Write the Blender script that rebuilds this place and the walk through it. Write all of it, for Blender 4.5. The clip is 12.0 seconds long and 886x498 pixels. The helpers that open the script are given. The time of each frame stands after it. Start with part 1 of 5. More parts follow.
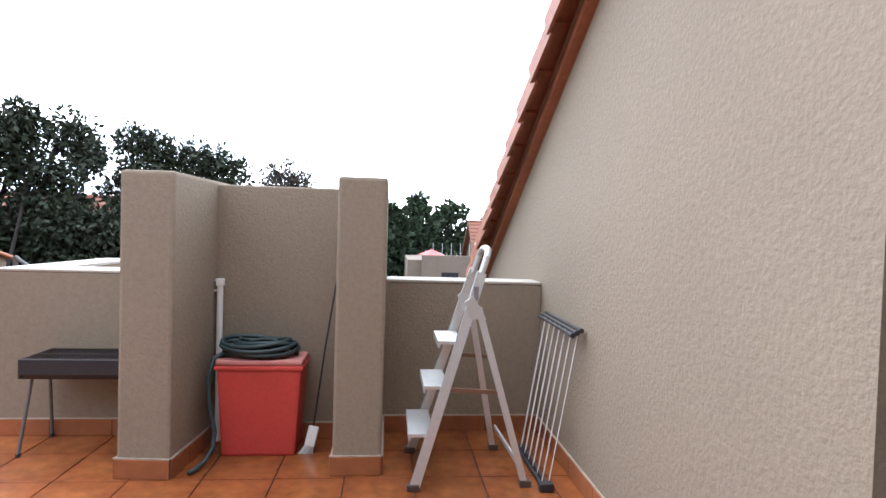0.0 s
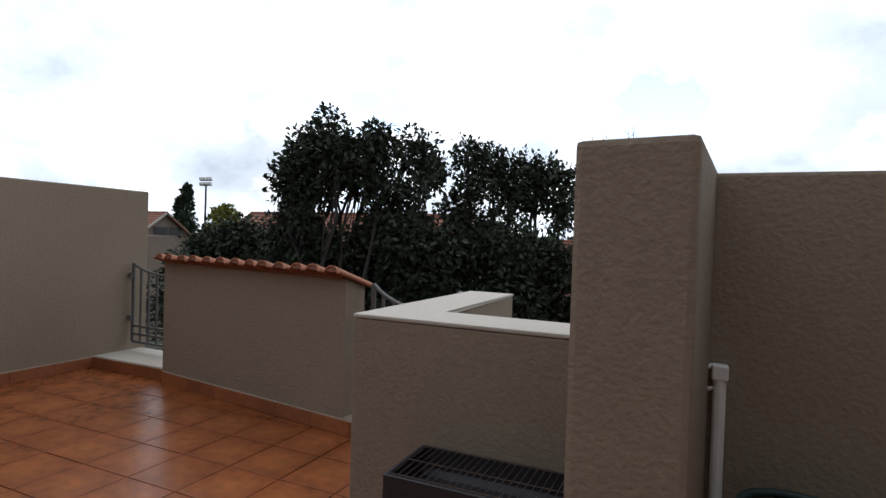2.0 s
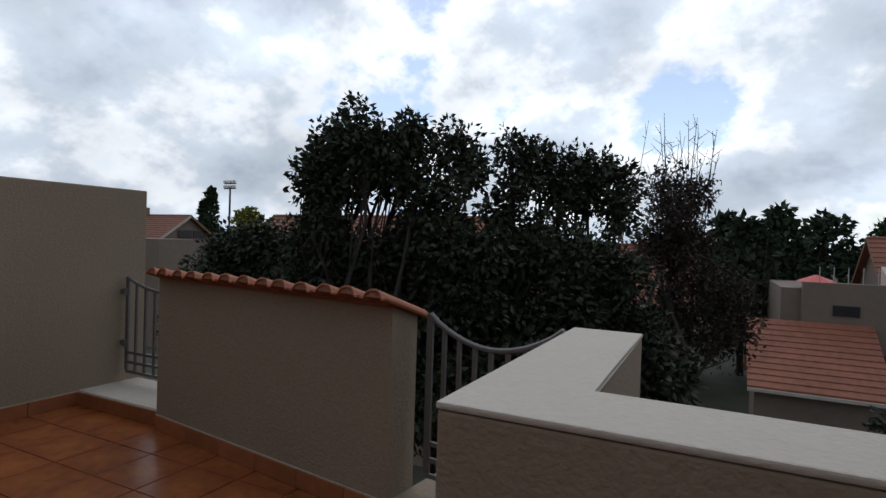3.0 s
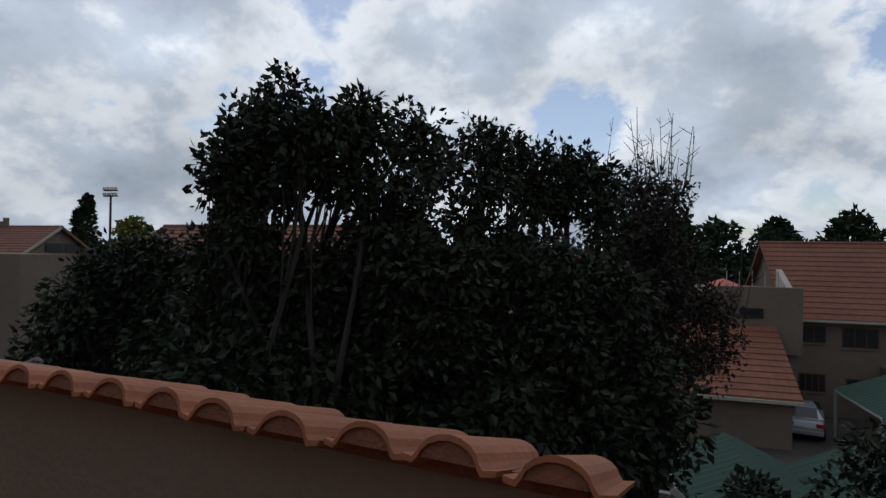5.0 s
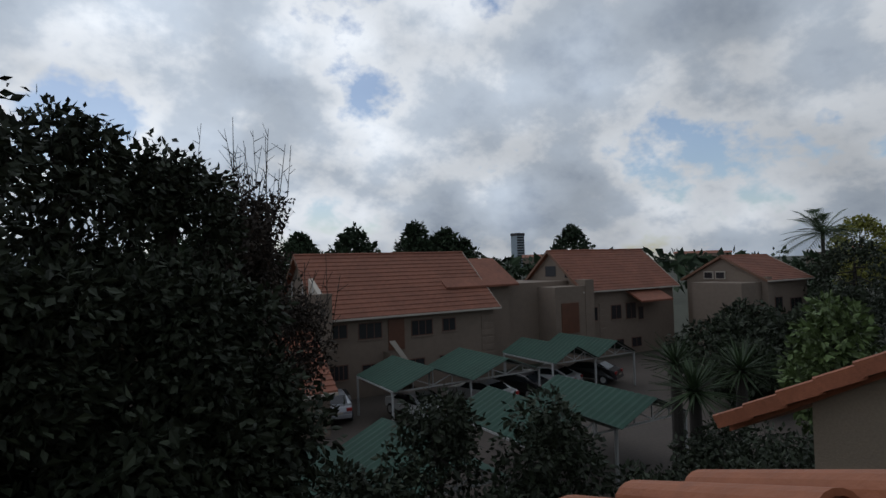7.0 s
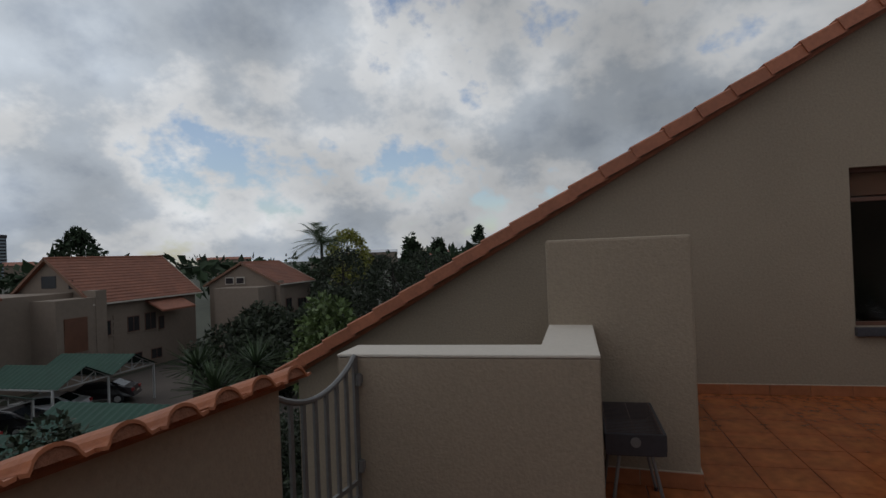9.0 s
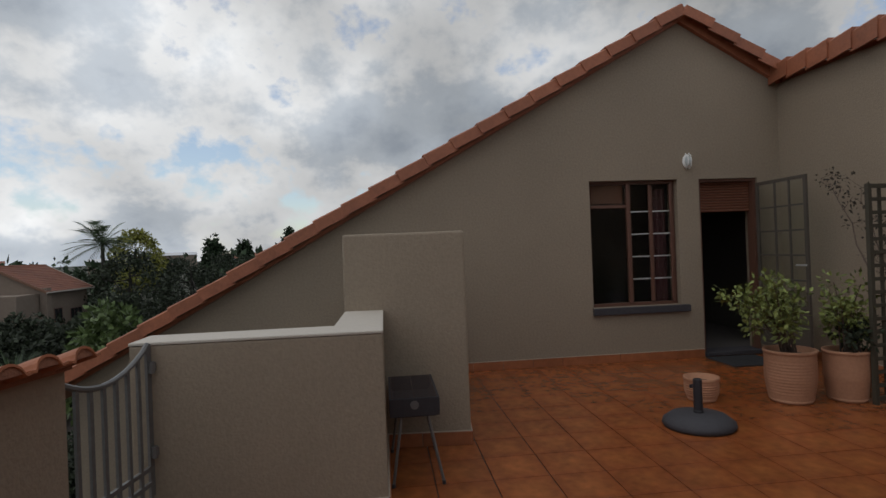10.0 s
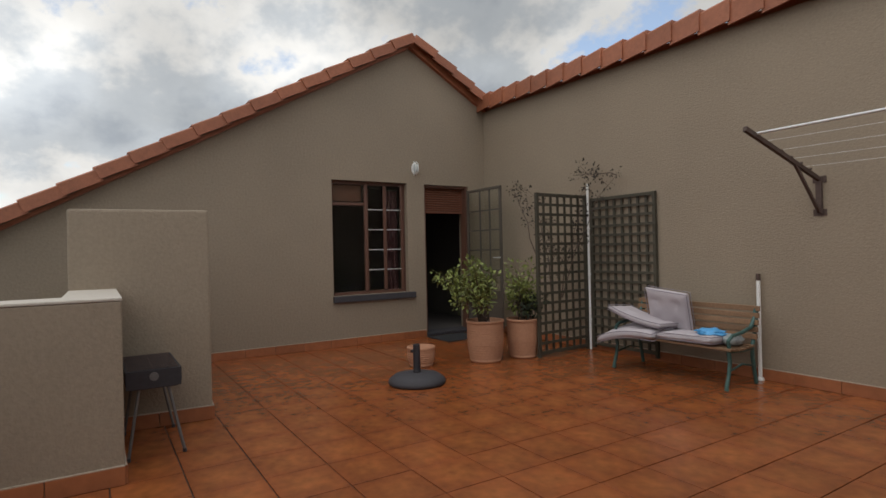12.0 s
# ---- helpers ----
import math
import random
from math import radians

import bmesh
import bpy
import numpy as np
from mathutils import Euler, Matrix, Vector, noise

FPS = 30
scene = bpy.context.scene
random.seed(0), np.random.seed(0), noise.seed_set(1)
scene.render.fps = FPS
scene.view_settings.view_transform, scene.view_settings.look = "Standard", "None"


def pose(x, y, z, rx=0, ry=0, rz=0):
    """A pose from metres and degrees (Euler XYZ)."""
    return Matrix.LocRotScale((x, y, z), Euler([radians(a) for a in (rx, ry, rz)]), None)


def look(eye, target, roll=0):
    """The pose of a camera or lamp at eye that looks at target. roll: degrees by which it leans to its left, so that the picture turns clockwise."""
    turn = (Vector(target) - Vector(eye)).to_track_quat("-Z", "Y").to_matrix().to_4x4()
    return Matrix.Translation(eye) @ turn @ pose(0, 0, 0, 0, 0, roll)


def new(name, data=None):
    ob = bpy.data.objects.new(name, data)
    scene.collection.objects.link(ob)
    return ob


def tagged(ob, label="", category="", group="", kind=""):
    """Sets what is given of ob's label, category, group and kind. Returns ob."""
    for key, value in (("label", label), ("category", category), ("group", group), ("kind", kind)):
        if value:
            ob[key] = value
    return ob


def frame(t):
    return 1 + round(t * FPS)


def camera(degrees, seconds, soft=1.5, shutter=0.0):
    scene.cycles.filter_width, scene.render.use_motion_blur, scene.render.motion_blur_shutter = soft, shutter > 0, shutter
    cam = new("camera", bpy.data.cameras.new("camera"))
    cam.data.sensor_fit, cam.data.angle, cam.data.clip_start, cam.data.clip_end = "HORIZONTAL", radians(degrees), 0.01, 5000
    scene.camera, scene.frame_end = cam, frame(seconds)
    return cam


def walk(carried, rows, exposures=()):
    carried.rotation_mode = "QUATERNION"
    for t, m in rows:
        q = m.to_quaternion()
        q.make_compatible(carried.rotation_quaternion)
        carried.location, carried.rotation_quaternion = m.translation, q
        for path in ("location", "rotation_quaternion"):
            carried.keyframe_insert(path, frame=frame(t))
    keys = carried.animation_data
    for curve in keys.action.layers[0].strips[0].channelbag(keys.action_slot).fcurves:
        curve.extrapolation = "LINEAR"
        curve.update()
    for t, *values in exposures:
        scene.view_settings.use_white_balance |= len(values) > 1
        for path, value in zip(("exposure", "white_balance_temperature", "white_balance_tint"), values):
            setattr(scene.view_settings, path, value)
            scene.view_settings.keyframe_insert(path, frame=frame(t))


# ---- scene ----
cam = camera(77.5, 12.0)
PATH = [
    (0, (-0.217, 1.434, 1.298), (-0.024, 3.424, 1.244), 1.7),
    (0.3, (-0.353, 1.682, 1.29), (-0.354, 3.681, 1.241), 1.7),
    (0.5, (-0.456, 1.851, 1.287), (-0.576, 3.846, 1.238), 1.7),
    (1, (-0.728, 2.215, 1.286), (-1.147, 4.17, 1.239), 1.6),
    (1.2, (-0.842, 2.4, 1.295), (-1.383, 4.324, 1.243), 1.6),
    (1.5, (-1.014, 2.634, 1.292), (-1.688, 4.516, 1.25), 1.6),
    (2, (-1.319, 3.053, 1.331), (-2.139, 4.877, 1.298), 1.9),
    (2.3, (-1.533, 3.319, 1.351), (-2.404, 5.119, 1.314), 1.8),
    (2.5, (-1.662, 3.481, 1.354), (-2.554, 5.27, 1.324), 1.8),
    (4.3, (-3.073, 4.88, 1.427), (-3.907, 6.697, 1.421), 1.1),
    (4.5, (-3.194, 5.0, 1.42), (-3.979, 6.839, 1.418), 1.0),
    (5, (-3.404, 5.241, 1.435), (-3.976, 7.158, 1.447), 0.9),
    (5.5, (-3.566, 5.454, 1.419), (-3.873, 7.43, 1.448), 0.7),
    (6, (-3.853, 5.70, 1.43), (-3.716, 7.694, 1.482), -0.9),
    (6.5, (-4.141, 5.78, 1.45), (-3.562, 7.694, 1.503), -1.2),
    (7, (-4.461, 5.70, 1.46), (-3.46, 7.431, 1.514), -1.7),
    (8.8, (-5.172, 5.141, 1.517), (-3.268, 5.754, 1.543), -2.1),
    (9, (-5.252, 5.089, 1.515), (-3.305, 5.546, 1.533), -2.2),
    (9.5, (-5.462, 4.977, 1.485), (-3.464, 5.081, 1.493), -2.4),
    (10, (-5.613, 4.959, 1.441), (-3.624, 4.747, 1.444), -2.2),
    (10.2, (-5.665, 4.958, 1.427), (-3.694, 4.622, 1.424), -2.0),
    (10.5, (-5.744, 5.002, 1.401), (-3.815, 4.474, 1.396), -1.9),
    (11, (-5.853, 5.067, 1.331), (-4.01, 4.289, 1.329), -1.6),
    (11.5, (-5.969, 5.098, 1.28), (-4.211, 4.145, 1.281), -1.5),
    (12, (-6.062, 5.1, 1.232), (-4.369, 4.035, 1.238), -1.3),
]
walk(cam, [(t, look(eye, target, roll)) for t, eye, target, roll in PATH],
     exposures=[(0, 1.65, 6000, 10), (0.5, 1.25, 6050, 10), (1.0, 0.6, 6350, 10), (1.5, 0.1, 6400, 10), (2.0, -0.25, 6350, 10), (2.5, -0.6, 6300, 10),
                (4.5, -1.42, 6150, 10), (5.5, -1.42, 6150, 10), (6.5, -1.32, 6150, 10), (7.0, -1.35, 6200, 10), (9.0, -1.25, 6500, 10), (9.5, -1.05, 6550, 10),
                (10.5, -0.7, 6750, 10), (11.0, -0.5, 6850, 10), (12.0, -0.27, 6950, 10)])

# ---- world and sun ----
world = bpy.data.worlds.new("overcast_sky")
scene.world = world
world.use_nodes = True
wn, wl = world.node_tree.nodes, world.node_tree.links
wn.clear()


def wnode(kind, **values):
    n = wn.new(kind)
    for key, value in values.items():
        n.inputs[key].default_value = value
    return n


sky = wn.new("ShaderNodeTexSky")
sky.sky_type, sky.sun_disc = "NISHITA", False
sky.sun_elevation, sky.sun_rotation = radians(58), radians(-25)
coord = wn.new("ShaderNodeTexCoord")
split = wn.new("ShaderNodeSeparateXYZ")
wl.new(coord.outputs["Generated"], split.inputs["Vector"])


def wmath(kind, a, b):
    m = wn.new("ShaderNodeMath")
    m.operation = kind
    for i, v in enumerate((a, b)):
        if isinstance(v, (int, float)):
            m.inputs[i].default_value = v
        else:
            wl.new(v, m.inputs[i])
    return m.outputs[0]


height = wmath("ADD", wmath("MAXIMUM", split.outputs["Z"], 0.0), 0.62)
plane = wn.new("ShaderNodeCombineXYZ")
wl.new(wmath("DIVIDE", split.outputs["X"], height), plane.inputs["X"])
wl.new(wmath("DIVIDE", split.outputs["Y"], height), plane.inputs["Y"])
plane.inputs["Z"].default_value = 5.3
big = wnode("ShaderNodeTexNoise", Scale=3.1, Detail=10.0, Roughness=0.58, Distortion=0.0)
wl.new(plane.outputs["Vector"], big.inputs["Vector"])
warp = wnode("ShaderNodeTexNoise", Scale=6.0, Detail=5.0, Roughness=0.55)
wl.new(plane.outputs["Vector"], warp.inputs["Vector"])
warped = wn.new("ShaderNodeVectorMath")
warped.operation = "MULTIPLY_ADD"
wl.new(warp.outputs["Color"], warped.inputs[0])
warped.inputs[1].default_value = (0.22, 0.22, 0.22)
wl.new(plane.outputs["Vector"], warped.inputs[2])
cell = wn.new("ShaderNodeTexVoronoi")
cell.feature = "SMOOTH_F1"
cell.inputs["Scale"].default_value, cell.inputs["Smoothness"].default_value = 4.5, 0.7
wl.new(warped.outputs["Vector"], cell.inputs["Vector"])
cover = wn.new("ShaderNodeValToRGB")
cover.color_ramp.elements[0].position, cover.color_ramp.elements[1].position = 0.365, 0.42
cover.color_ramp.elements[0].color = (0.15, 0.15, 0.15, 1)
wl.new(big.outputs["Fac"], cover.inputs["Fac"])
# thin edges of the clouds shine, thick bases are grey
thick = wn.new("ShaderNodeValToRGB")
thick.color_ramp.interpolation = "EASE"
thick.color_ramp.elements[0].position, thick.color_ramp.elements[0].color = 0.43, (14.2, 14.6, 15.0, 1)
thick.color_ramp.elements[1].position, thick.color_ramp.elements[1].color = 0.66, (7.3, 8.3, 9.7, 1)
mid_tone = thick.color_ramp.elements.new(0.53)
mid_tone.color = (9.6, 10.6, 11.8, 1)
wl.new(big.outputs["Fac"], thick.inputs["Fac"])
puff = wn.new("ShaderNodeMapRange")
puff.inputs["From Min"].default_value, puff.inputs["From Max"].default_value = 0.1, 0.75
puff.inputs["To Min"].default_value, puff.inputs["To Max"].default_value = 1.20, 0.70
wl.new(cell.outputs["Distance"], puff.inputs["Value"])
tone = wn.new("ShaderNodeVectorMath")
tone.operation = "SCALE"
wl.new(thick.outputs["Color"], tone.inputs[0])
wl.new(puff.outputs["Result"], tone.inputs["Scale"])
clear = wn.new("ShaderNodeVectorMath")
clear.operation = "SCALE"
clear.inputs["Scale"].default_value = 2.1
wl.new(sky.outputs["Color"], clear.inputs[0])
toward = wn.new("ShaderNodeVectorMath")
toward.operation = "DOT_PRODUCT"
wl.new(coord.outputs["Generated"], toward.inputs[0])
toward.inputs[1].default_value = Vector((-13, 28, 22)).normalized()
veil = wn.new("ShaderNodeMapRange")
veil.inputs["From Min"].default_value, veil.inputs["From Max"].default_value = -0.6, 1.0
veil.inputs["To Min"].default_value, veil.inputs["To Max"].default_value = 0.45, 1.28
wl.new(toward.outputs["Value"], veil.inputs["Value"])
shade = wn.new("ShaderNodeVectorMath")
shade.operation = "SCALE"
wl.new(tone.outputs["Vector"], shade.inputs[0])
wl.new(veil.outputs["Result"], shade.inputs["Scale"])
blue = wn.new("ShaderNodeMix")
blue.data_type = "RGBA"
wl.new(cover.outputs["Color"], blue.inputs["Factor"])
wl.new(clear.outputs["Vector"], blue.inputs["A"])
wl.new(shade.outputs["Vector"], blue.inputs["B"])
back = wnode("ShaderNodeBackground", Strength=0.12)
wl.new(blue.outputs["Result"], back.inputs["Color"])
wout = wn.new("ShaderNodeOutputWorld")
wl.new(back.outputs["Background"], wout.inputs["Surface"])

sun = new("sun", bpy.data.lights.new("sun", "SUN"))
sun.data.energy, sun.data.angle, sun.data.color = 0.35, radians(20), (1.0, 0.95, 0.88)
sun.matrix_world = look((-13, 28, 49), (0, 0, 0))


# ---- materials ----
def material(name, colour, rough=0.7, metal=0.0, vary=0.12, grain=40.0, bump=0.0, bump_scale=120.0, blotch=1.2, random_tone=0.0, coat=0.0, island=0.0):
    m = bpy.data.materials.new(name)
    m.use_nodes = True
    nodes, links = m.node_tree.nodes, m.node_tree.links
    b = nodes["Principled BSDF"]
    b.inputs["Roughness"].default_value, b.inputs["Metallic"].default_value = rough, metal
    b.inputs["Coat Weight"].default_value = coat
    geo = nodes.new("ShaderNodeNewGeometry")
    big, fine = nodes.new("ShaderNodeTexNoise"), nodes.new("ShaderNodeTexNoise")
    big.inputs["Scale"].default_value, big.inputs["Detail"].default_value = blotch, 5
    fine.inputs["Scale"].default_value, fine.inputs["Detail"].default_value = grain, 4
    for n in (big, fine):
        links.new(geo.outputs["Position"], n.inputs["Vector"])
    add = nodes.new("ShaderNodeMath")
    add.operation = "ADD"
    links.new(big.outputs["Fac"], add.inputs[0])
    links.new(fine.outputs["Fac"], add.inputs[1])
    last = add.outputs[0]
    spread = nodes.new("ShaderNodeMapRange")
    spread.inputs["From Min"].default_value, spread.inputs["From Max"].default_value = 0.6, 1.4
    spread.inputs["To Min"].default_value, spread.inputs["To Max"].default_value = 1 - vary, 1 + vary
    links.new(last, spread.inputs["Value"])
    last = spread.outputs["Result"]
    for socket, amount in ((("object", random_tone), ("island", island))):
        if not amount:
            continue
        source = nodes.new("ShaderNodeObjectInfo").outputs["Random"] if socket == "object" else geo.outputs["Random Per Island"]
        r = nodes.new("ShaderNodeMapRange")
        r.inputs["To Min"].default_value, r.inputs["To Max"].default_value = 1 - amount, 1 + amount
        links.new(source, r.inputs["Value"])
        mul = nodes.new("ShaderNodeMath")
        mul.operation = "MULTIPLY"
        links.new(last, mul.inputs[0])
        links.new(r.outputs["Result"], mul.inputs[1])
        last = mul.outputs[0]
    scale = nodes.new("ShaderNodeVectorMath")
    scale.operation = "SCALE"
    scale.inputs[0].default_value = colour
    links.new(last, scale.inputs["Scale"])
    links.new(scale.outputs["Vector"], b.inputs["Base Color"])
    if bump:
        n = nodes.new("ShaderNodeTexNoise")
        n.inputs["Scale"].default_value, n.inputs["Detail"].default_value = bump_scale, 6
        links.new(geo.outputs["Position"], n.inputs["Vector"])
        bm_ = nodes.new("ShaderNodeBump")
        bm_.inputs["Strength"].default_value, bm_.inputs["Distance"].default_value = bump, 0.01
        links.new(n.outputs["Fac"], bm_.inputs["Height"])
        links.new(bm_.outputs["Normal"], b.inputs["Normal"])
    return m


PLASTER = material("beige_plaster", (0.258, 0.202, 0.145), 0.85, vary=0.14, bump=0.5, bump_scale=62, blotch=0.9)
# real pale paint, and on the wall tops sky light put into the colour
COPING = material("pale_paint_and_skylit_top", (0.46, 0.41, 0.35), 0.8, vary=0.08, bump=0.4, bump_scale=60)
TILE = material("glazed_terracotta", (0.285, 0.099, 0.033), 0.27, vary=0.32, grain=14, bump=0.12, bump_scale=30, blotch=3.5, random_tone=0.08)
SKIRT = material("terracotta_skirting", (0.285, 0.097, 0.039), 0.42, vary=0.2, grain=14, bump=0.12, bump_scale=30, blotch=3.5, random_tone=0.10)
tile_nodes, tile_links = TILE.node_tree.nodes, TILE.node_tree.links
tile_scale = [n for n in tile_nodes if n.type == "VECT_MATH"][0]
tc = tile_nodes.new("ShaderNodeTexCoord")
ab = tile_nodes.new("ShaderNodeVectorMath")
ab.operation = "ABSOLUTE"
tile_links.new(tc.outputs["Object"], ab.inputs[0])
sp = tile_nodes.new("ShaderNodeSeparateXYZ")
tile_links.new(ab.outputs["Vector"], sp.inputs["Vector"])
far_out = tile_nodes.new("ShaderNodeMath")
far_out.operation = "MAXIMUM"
tile_links.new(sp.outputs["X"], far_out.inputs[0])
tile_links.new(sp.outputs["Y"], far_out.inputs[1])
cloudy = tile_nodes.new("ShaderNodeTexNoise")
cloudy.inputs["Scale"].default_value, cloudy.inputs["Detail"].default_value = 7.0, 5.0
tg = tile_nodes.new("ShaderNodeNewGeometry")
tile_links.new(tg.outputs["Position"], cloudy.inputs["Vector"])
ragged = tile_nodes.new("ShaderNodeMath")
ragged.operation = "MULTIPLY_ADD"
tile_links.new(cloudy.outputs["Fac"], ragged.inputs[0])
ragged.inputs[1].default_value = 0.16
tile_links.new(far_out.outputs[0], ragged.inputs[2])
glaze = tile_nodes.new("ShaderNodeValToRGB")
glaze.color_ramp.elements[0].position, glaze.color_ramp.elements[0].color = 0.12, (0.262, 0.082, 0.024, 1)
glaze.color_ramp.elements[1].position, glaze.color_ramp.elements[1].color = 0.27, (0.215, 0.059, 0.018, 1)
tile_links.new(ragged.outputs[0], glaze.inputs["Fac"])
tile_links.new(glaze.outputs["Color"], tile_scale.inputs[0])
GROUT = material("dark_grout", (0.06, 0.033, 0.022), 0.9, vary=0.25)
ROOF = material("clay_roof_tile", (0.30, 0.10, 0.048), 0.6, vary=0.22, grain=25, bump=0.3, bump_scale=60, blotch=4, random_tone=0.12)
CLAY = material("orange_barrel_tile", (0.30, 0.098, 0.040), 0.65, vary=0.22, grain=25, bump=0.3, bump_scale=60, blotch=4, random_tone=0.12)
FASCIA = material("brown_fascia", (0.17, 0.085, 0.05), 0.6)
STEEL_BROWN = material("brown_window_steel", (0.115, 0.05, 0.032), 0.5, vary=0.15)
STEEL_GREY = material("grey_gate_steel", (0.13, 0.125, 0.12), 0.5, metal=0.2, vary=0.2)
WHITE = material("white_pvc", (0.75, 0.74, 0.71), 0.45, vary=0.05)
ALU = material("brushed_aluminium", (0.62, 0.62, 0.61), 0.42, metal=0.6, vary=0.08)
BLACK = material("black_steel", (0.022, 0.020, 0.024), 0.58, vary=0.3)
CHARCOAL = material("charcoal_concrete", (0.04, 0.037, 0.042), 0.75, vary=0.25, bump=0.3)
RED = material("red_plastic", (0.52, 0.055, 0.045), 0.5, vary=0.12, blotch=5)
LIDRED = material("faded_red_lid", (0.50, 0.19, 0.17), 0.55, vary=0.15, blotch=6)
HOSE = material("dark_green_hose", (0.022, 0.04, 0.042), 0.5, vary=0.25)
TERRA = material("terracotta_pot_clay", (0.38, 0.185, 0.105), 0.8, vary=0.16, bump=0.3)
DOOR_STEEL = material("grey_brown_door_paint", (0.085, 0.07, 0.056), 0.5, vary=0.15)
TRELLIS = material("dark_stained_wood", (0.05, 0.042, 0.027), 0.75, vary=0.3, grain=60)
SLAT = material("weathered_bench_slat", (0.19, 0.105, 0.055), 0.7, vary=0.35, grain=50, random_tone=0.2)
GREEN_IRON = material("green_cast_iron", (0.035, 0.085, 0.075), 0.5, vary=0.25)
CUSHION = material("lilac_grey_cotton", (0.47, 0.42, 0.44), 0.9, vary=0.06, bump=0.3, bump_scale=200)
PIPING = material("grey_piping", (0.22, 0.19, 0.21), 0.9)
BLUE = material("blue_plastic_bag", (0.08, 0.33, 0.62), 0.4, vary=0.2)
SOIL = material("potting_soil", (0.035, 0.025, 0.018), 0.95, vary=0.4, bump=0.8)
WOODDARK = material("dark_varnished_wood", (0.12, 0.05, 0.028), 0.5, vary=0.3)
RUST = material("rusty_brown_steel", (0.075, 0.045, 0.035), 0.7, vary=0.35)
# dimness of the unlit room, put into one dark colour
ROOM = material("indoor_shade_colour", (0.10, 0.085, 0.075), 0.9)
BLIND = material("bamboo_blind", (0.16, 0.055, 0.028), 0.7, vary=0.25)
RUBBER = material("black_rubber_mat", (0.02, 0.02, 0.022), 0.9, vary=0.3, bump=0.5)
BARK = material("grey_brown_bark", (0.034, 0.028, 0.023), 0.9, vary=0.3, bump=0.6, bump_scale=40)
TWIG = material("brown_twig", (0.09, 0.06, 0.045), 0.9, vary=0.3)


def leafy(name, colour, spread=0.45, rough=0.5):
    m = material(name, colour, rough, vary=0.2, grain=8, island=spread)
    b = m.node_tree.nodes["Principled BSDF"]
    b.inputs["Specular IOR Level"].default_value = 0.28
    return m


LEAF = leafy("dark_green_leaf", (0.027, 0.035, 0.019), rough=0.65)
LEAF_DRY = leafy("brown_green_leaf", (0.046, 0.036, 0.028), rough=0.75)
LEAF_VARIEGATED = leafy("variegated_leaf", (0.155, 0.18, 0.05), 0.6)
LEAF_FAR = leafy("far_foliage", (0.026, 0.042, 0.02), rough=0.8)
LEAF_LIGHT = leafy("light_green_leaf", (0.085, 0.12, 0.04))
LEAF_YELLOW = leafy("yellow_green_leaf", (0.20, 0.20, 0.04))
PALM = leafy("palm_frond_green", (0.05, 0.075, 0.035))

GLASS = bpy.data.materials.new("window_glass")
GLASS.use_nodes = True
gb = GLASS.node_tree.nodes["Principled BSDF"]
gb.inputs["Base Color"].default_value = (0.9, 0.95, 0.93, 1)
gb.inputs["Roughness"].default_value, gb.inputs["Transmission Weight"].default_value, gb.inputs["IOR"].default_value = 0.03, 1.0, 1.29
DARKGLASS = material("dark_far_glass", (0.025, 0.025, 0.028), 0.25, vary=0.3)


# ---- mesh helpers ----
def mesh_from(name, bm, mat, smooth=False):
    data = bpy.data.meshes.new(name)
    bmesh.ops.recalc_face_normals(bm, faces=bm.faces)
    bm.to_mesh(data)
    bm.free()
    if mat:
        data.materials.append(mat)
    if smooth:
        for p in data.polygons:
            p.use_smooth = True
    return data


def part(name, bm, mat, parent=None, label="", smooth=False):
    ob = new(name, mesh_from(name, bm, mat, smooth))
    if parent is not None:
        ob.parent = parent
    return tagged(ob, label)


def thing(name, label, category, group="", at=(0, 0, 0), turn=0.0):
    e = new(name)
    e.matrix_basis = pose(*at, 0, 0, turn)
    return tagged(e, label, category, group)


def box(bm, x0, x1, y0, y1, z0, z1, bevel=0.0):
    made = bmesh.ops.create_cube(bm, size=1, matrix=Matrix.LocRotScale(((x0 + x1) / 2, (y0 + y1) / 2, (z0 + z1) / 2), None, (abs(x1 - x0), abs(y1 - y0), abs(z1 - z0))))
    if bevel:
        edges = {e for v in made["verts"] for e in v.link_edges}
        bmesh.ops.bevel(bm, geom=list(edges), offset=bevel, segments=2, affect="EDGES", profile=0.6)
    return bm


def boxed(*args, bevel=0.0):
    return box(bmesh.new(), *args, bevel=bevel)


def rod(bm, a, b, r0, r1=None, sides=8, caps=True):
    a, b = Vector(a), Vector(b)
    d = b - a
    m = Matrix.Translation((a + b) / 2) @ d.to_track_quat("Z", "Y").to_matrix().to_4x4()
    bmesh.ops.create_cone(bm, cap_ends=caps, segments=sides, radius1=r0, radius2=r0 if r1 is None else r1, depth=d.length, matrix=m)
    return bm


def bar(bm, a, b, w, t, up=(0, 0, 1)):
    """A flat bar of width w (along up x direction) and thickness t from a to b."""
    a, b = Vector(a), Vector(b)
    d = (b - a)
    zaxis = d.normalized()
    side = zaxis.cross(Vector(up))
    side = side.normalized() if side.length > 1e-4 else Vector((1, 0, 0))
    third = side.cross(zaxis)
    m = Matrix((side, third, zaxis)).transposed().to_4x4()
    bmesh.ops.create_cube(bm, size=1, matrix=Matrix.Translation((a + b) / 2) @ m @ Matrix.Diagonal((w, t, d.length, 1)))
    return bm


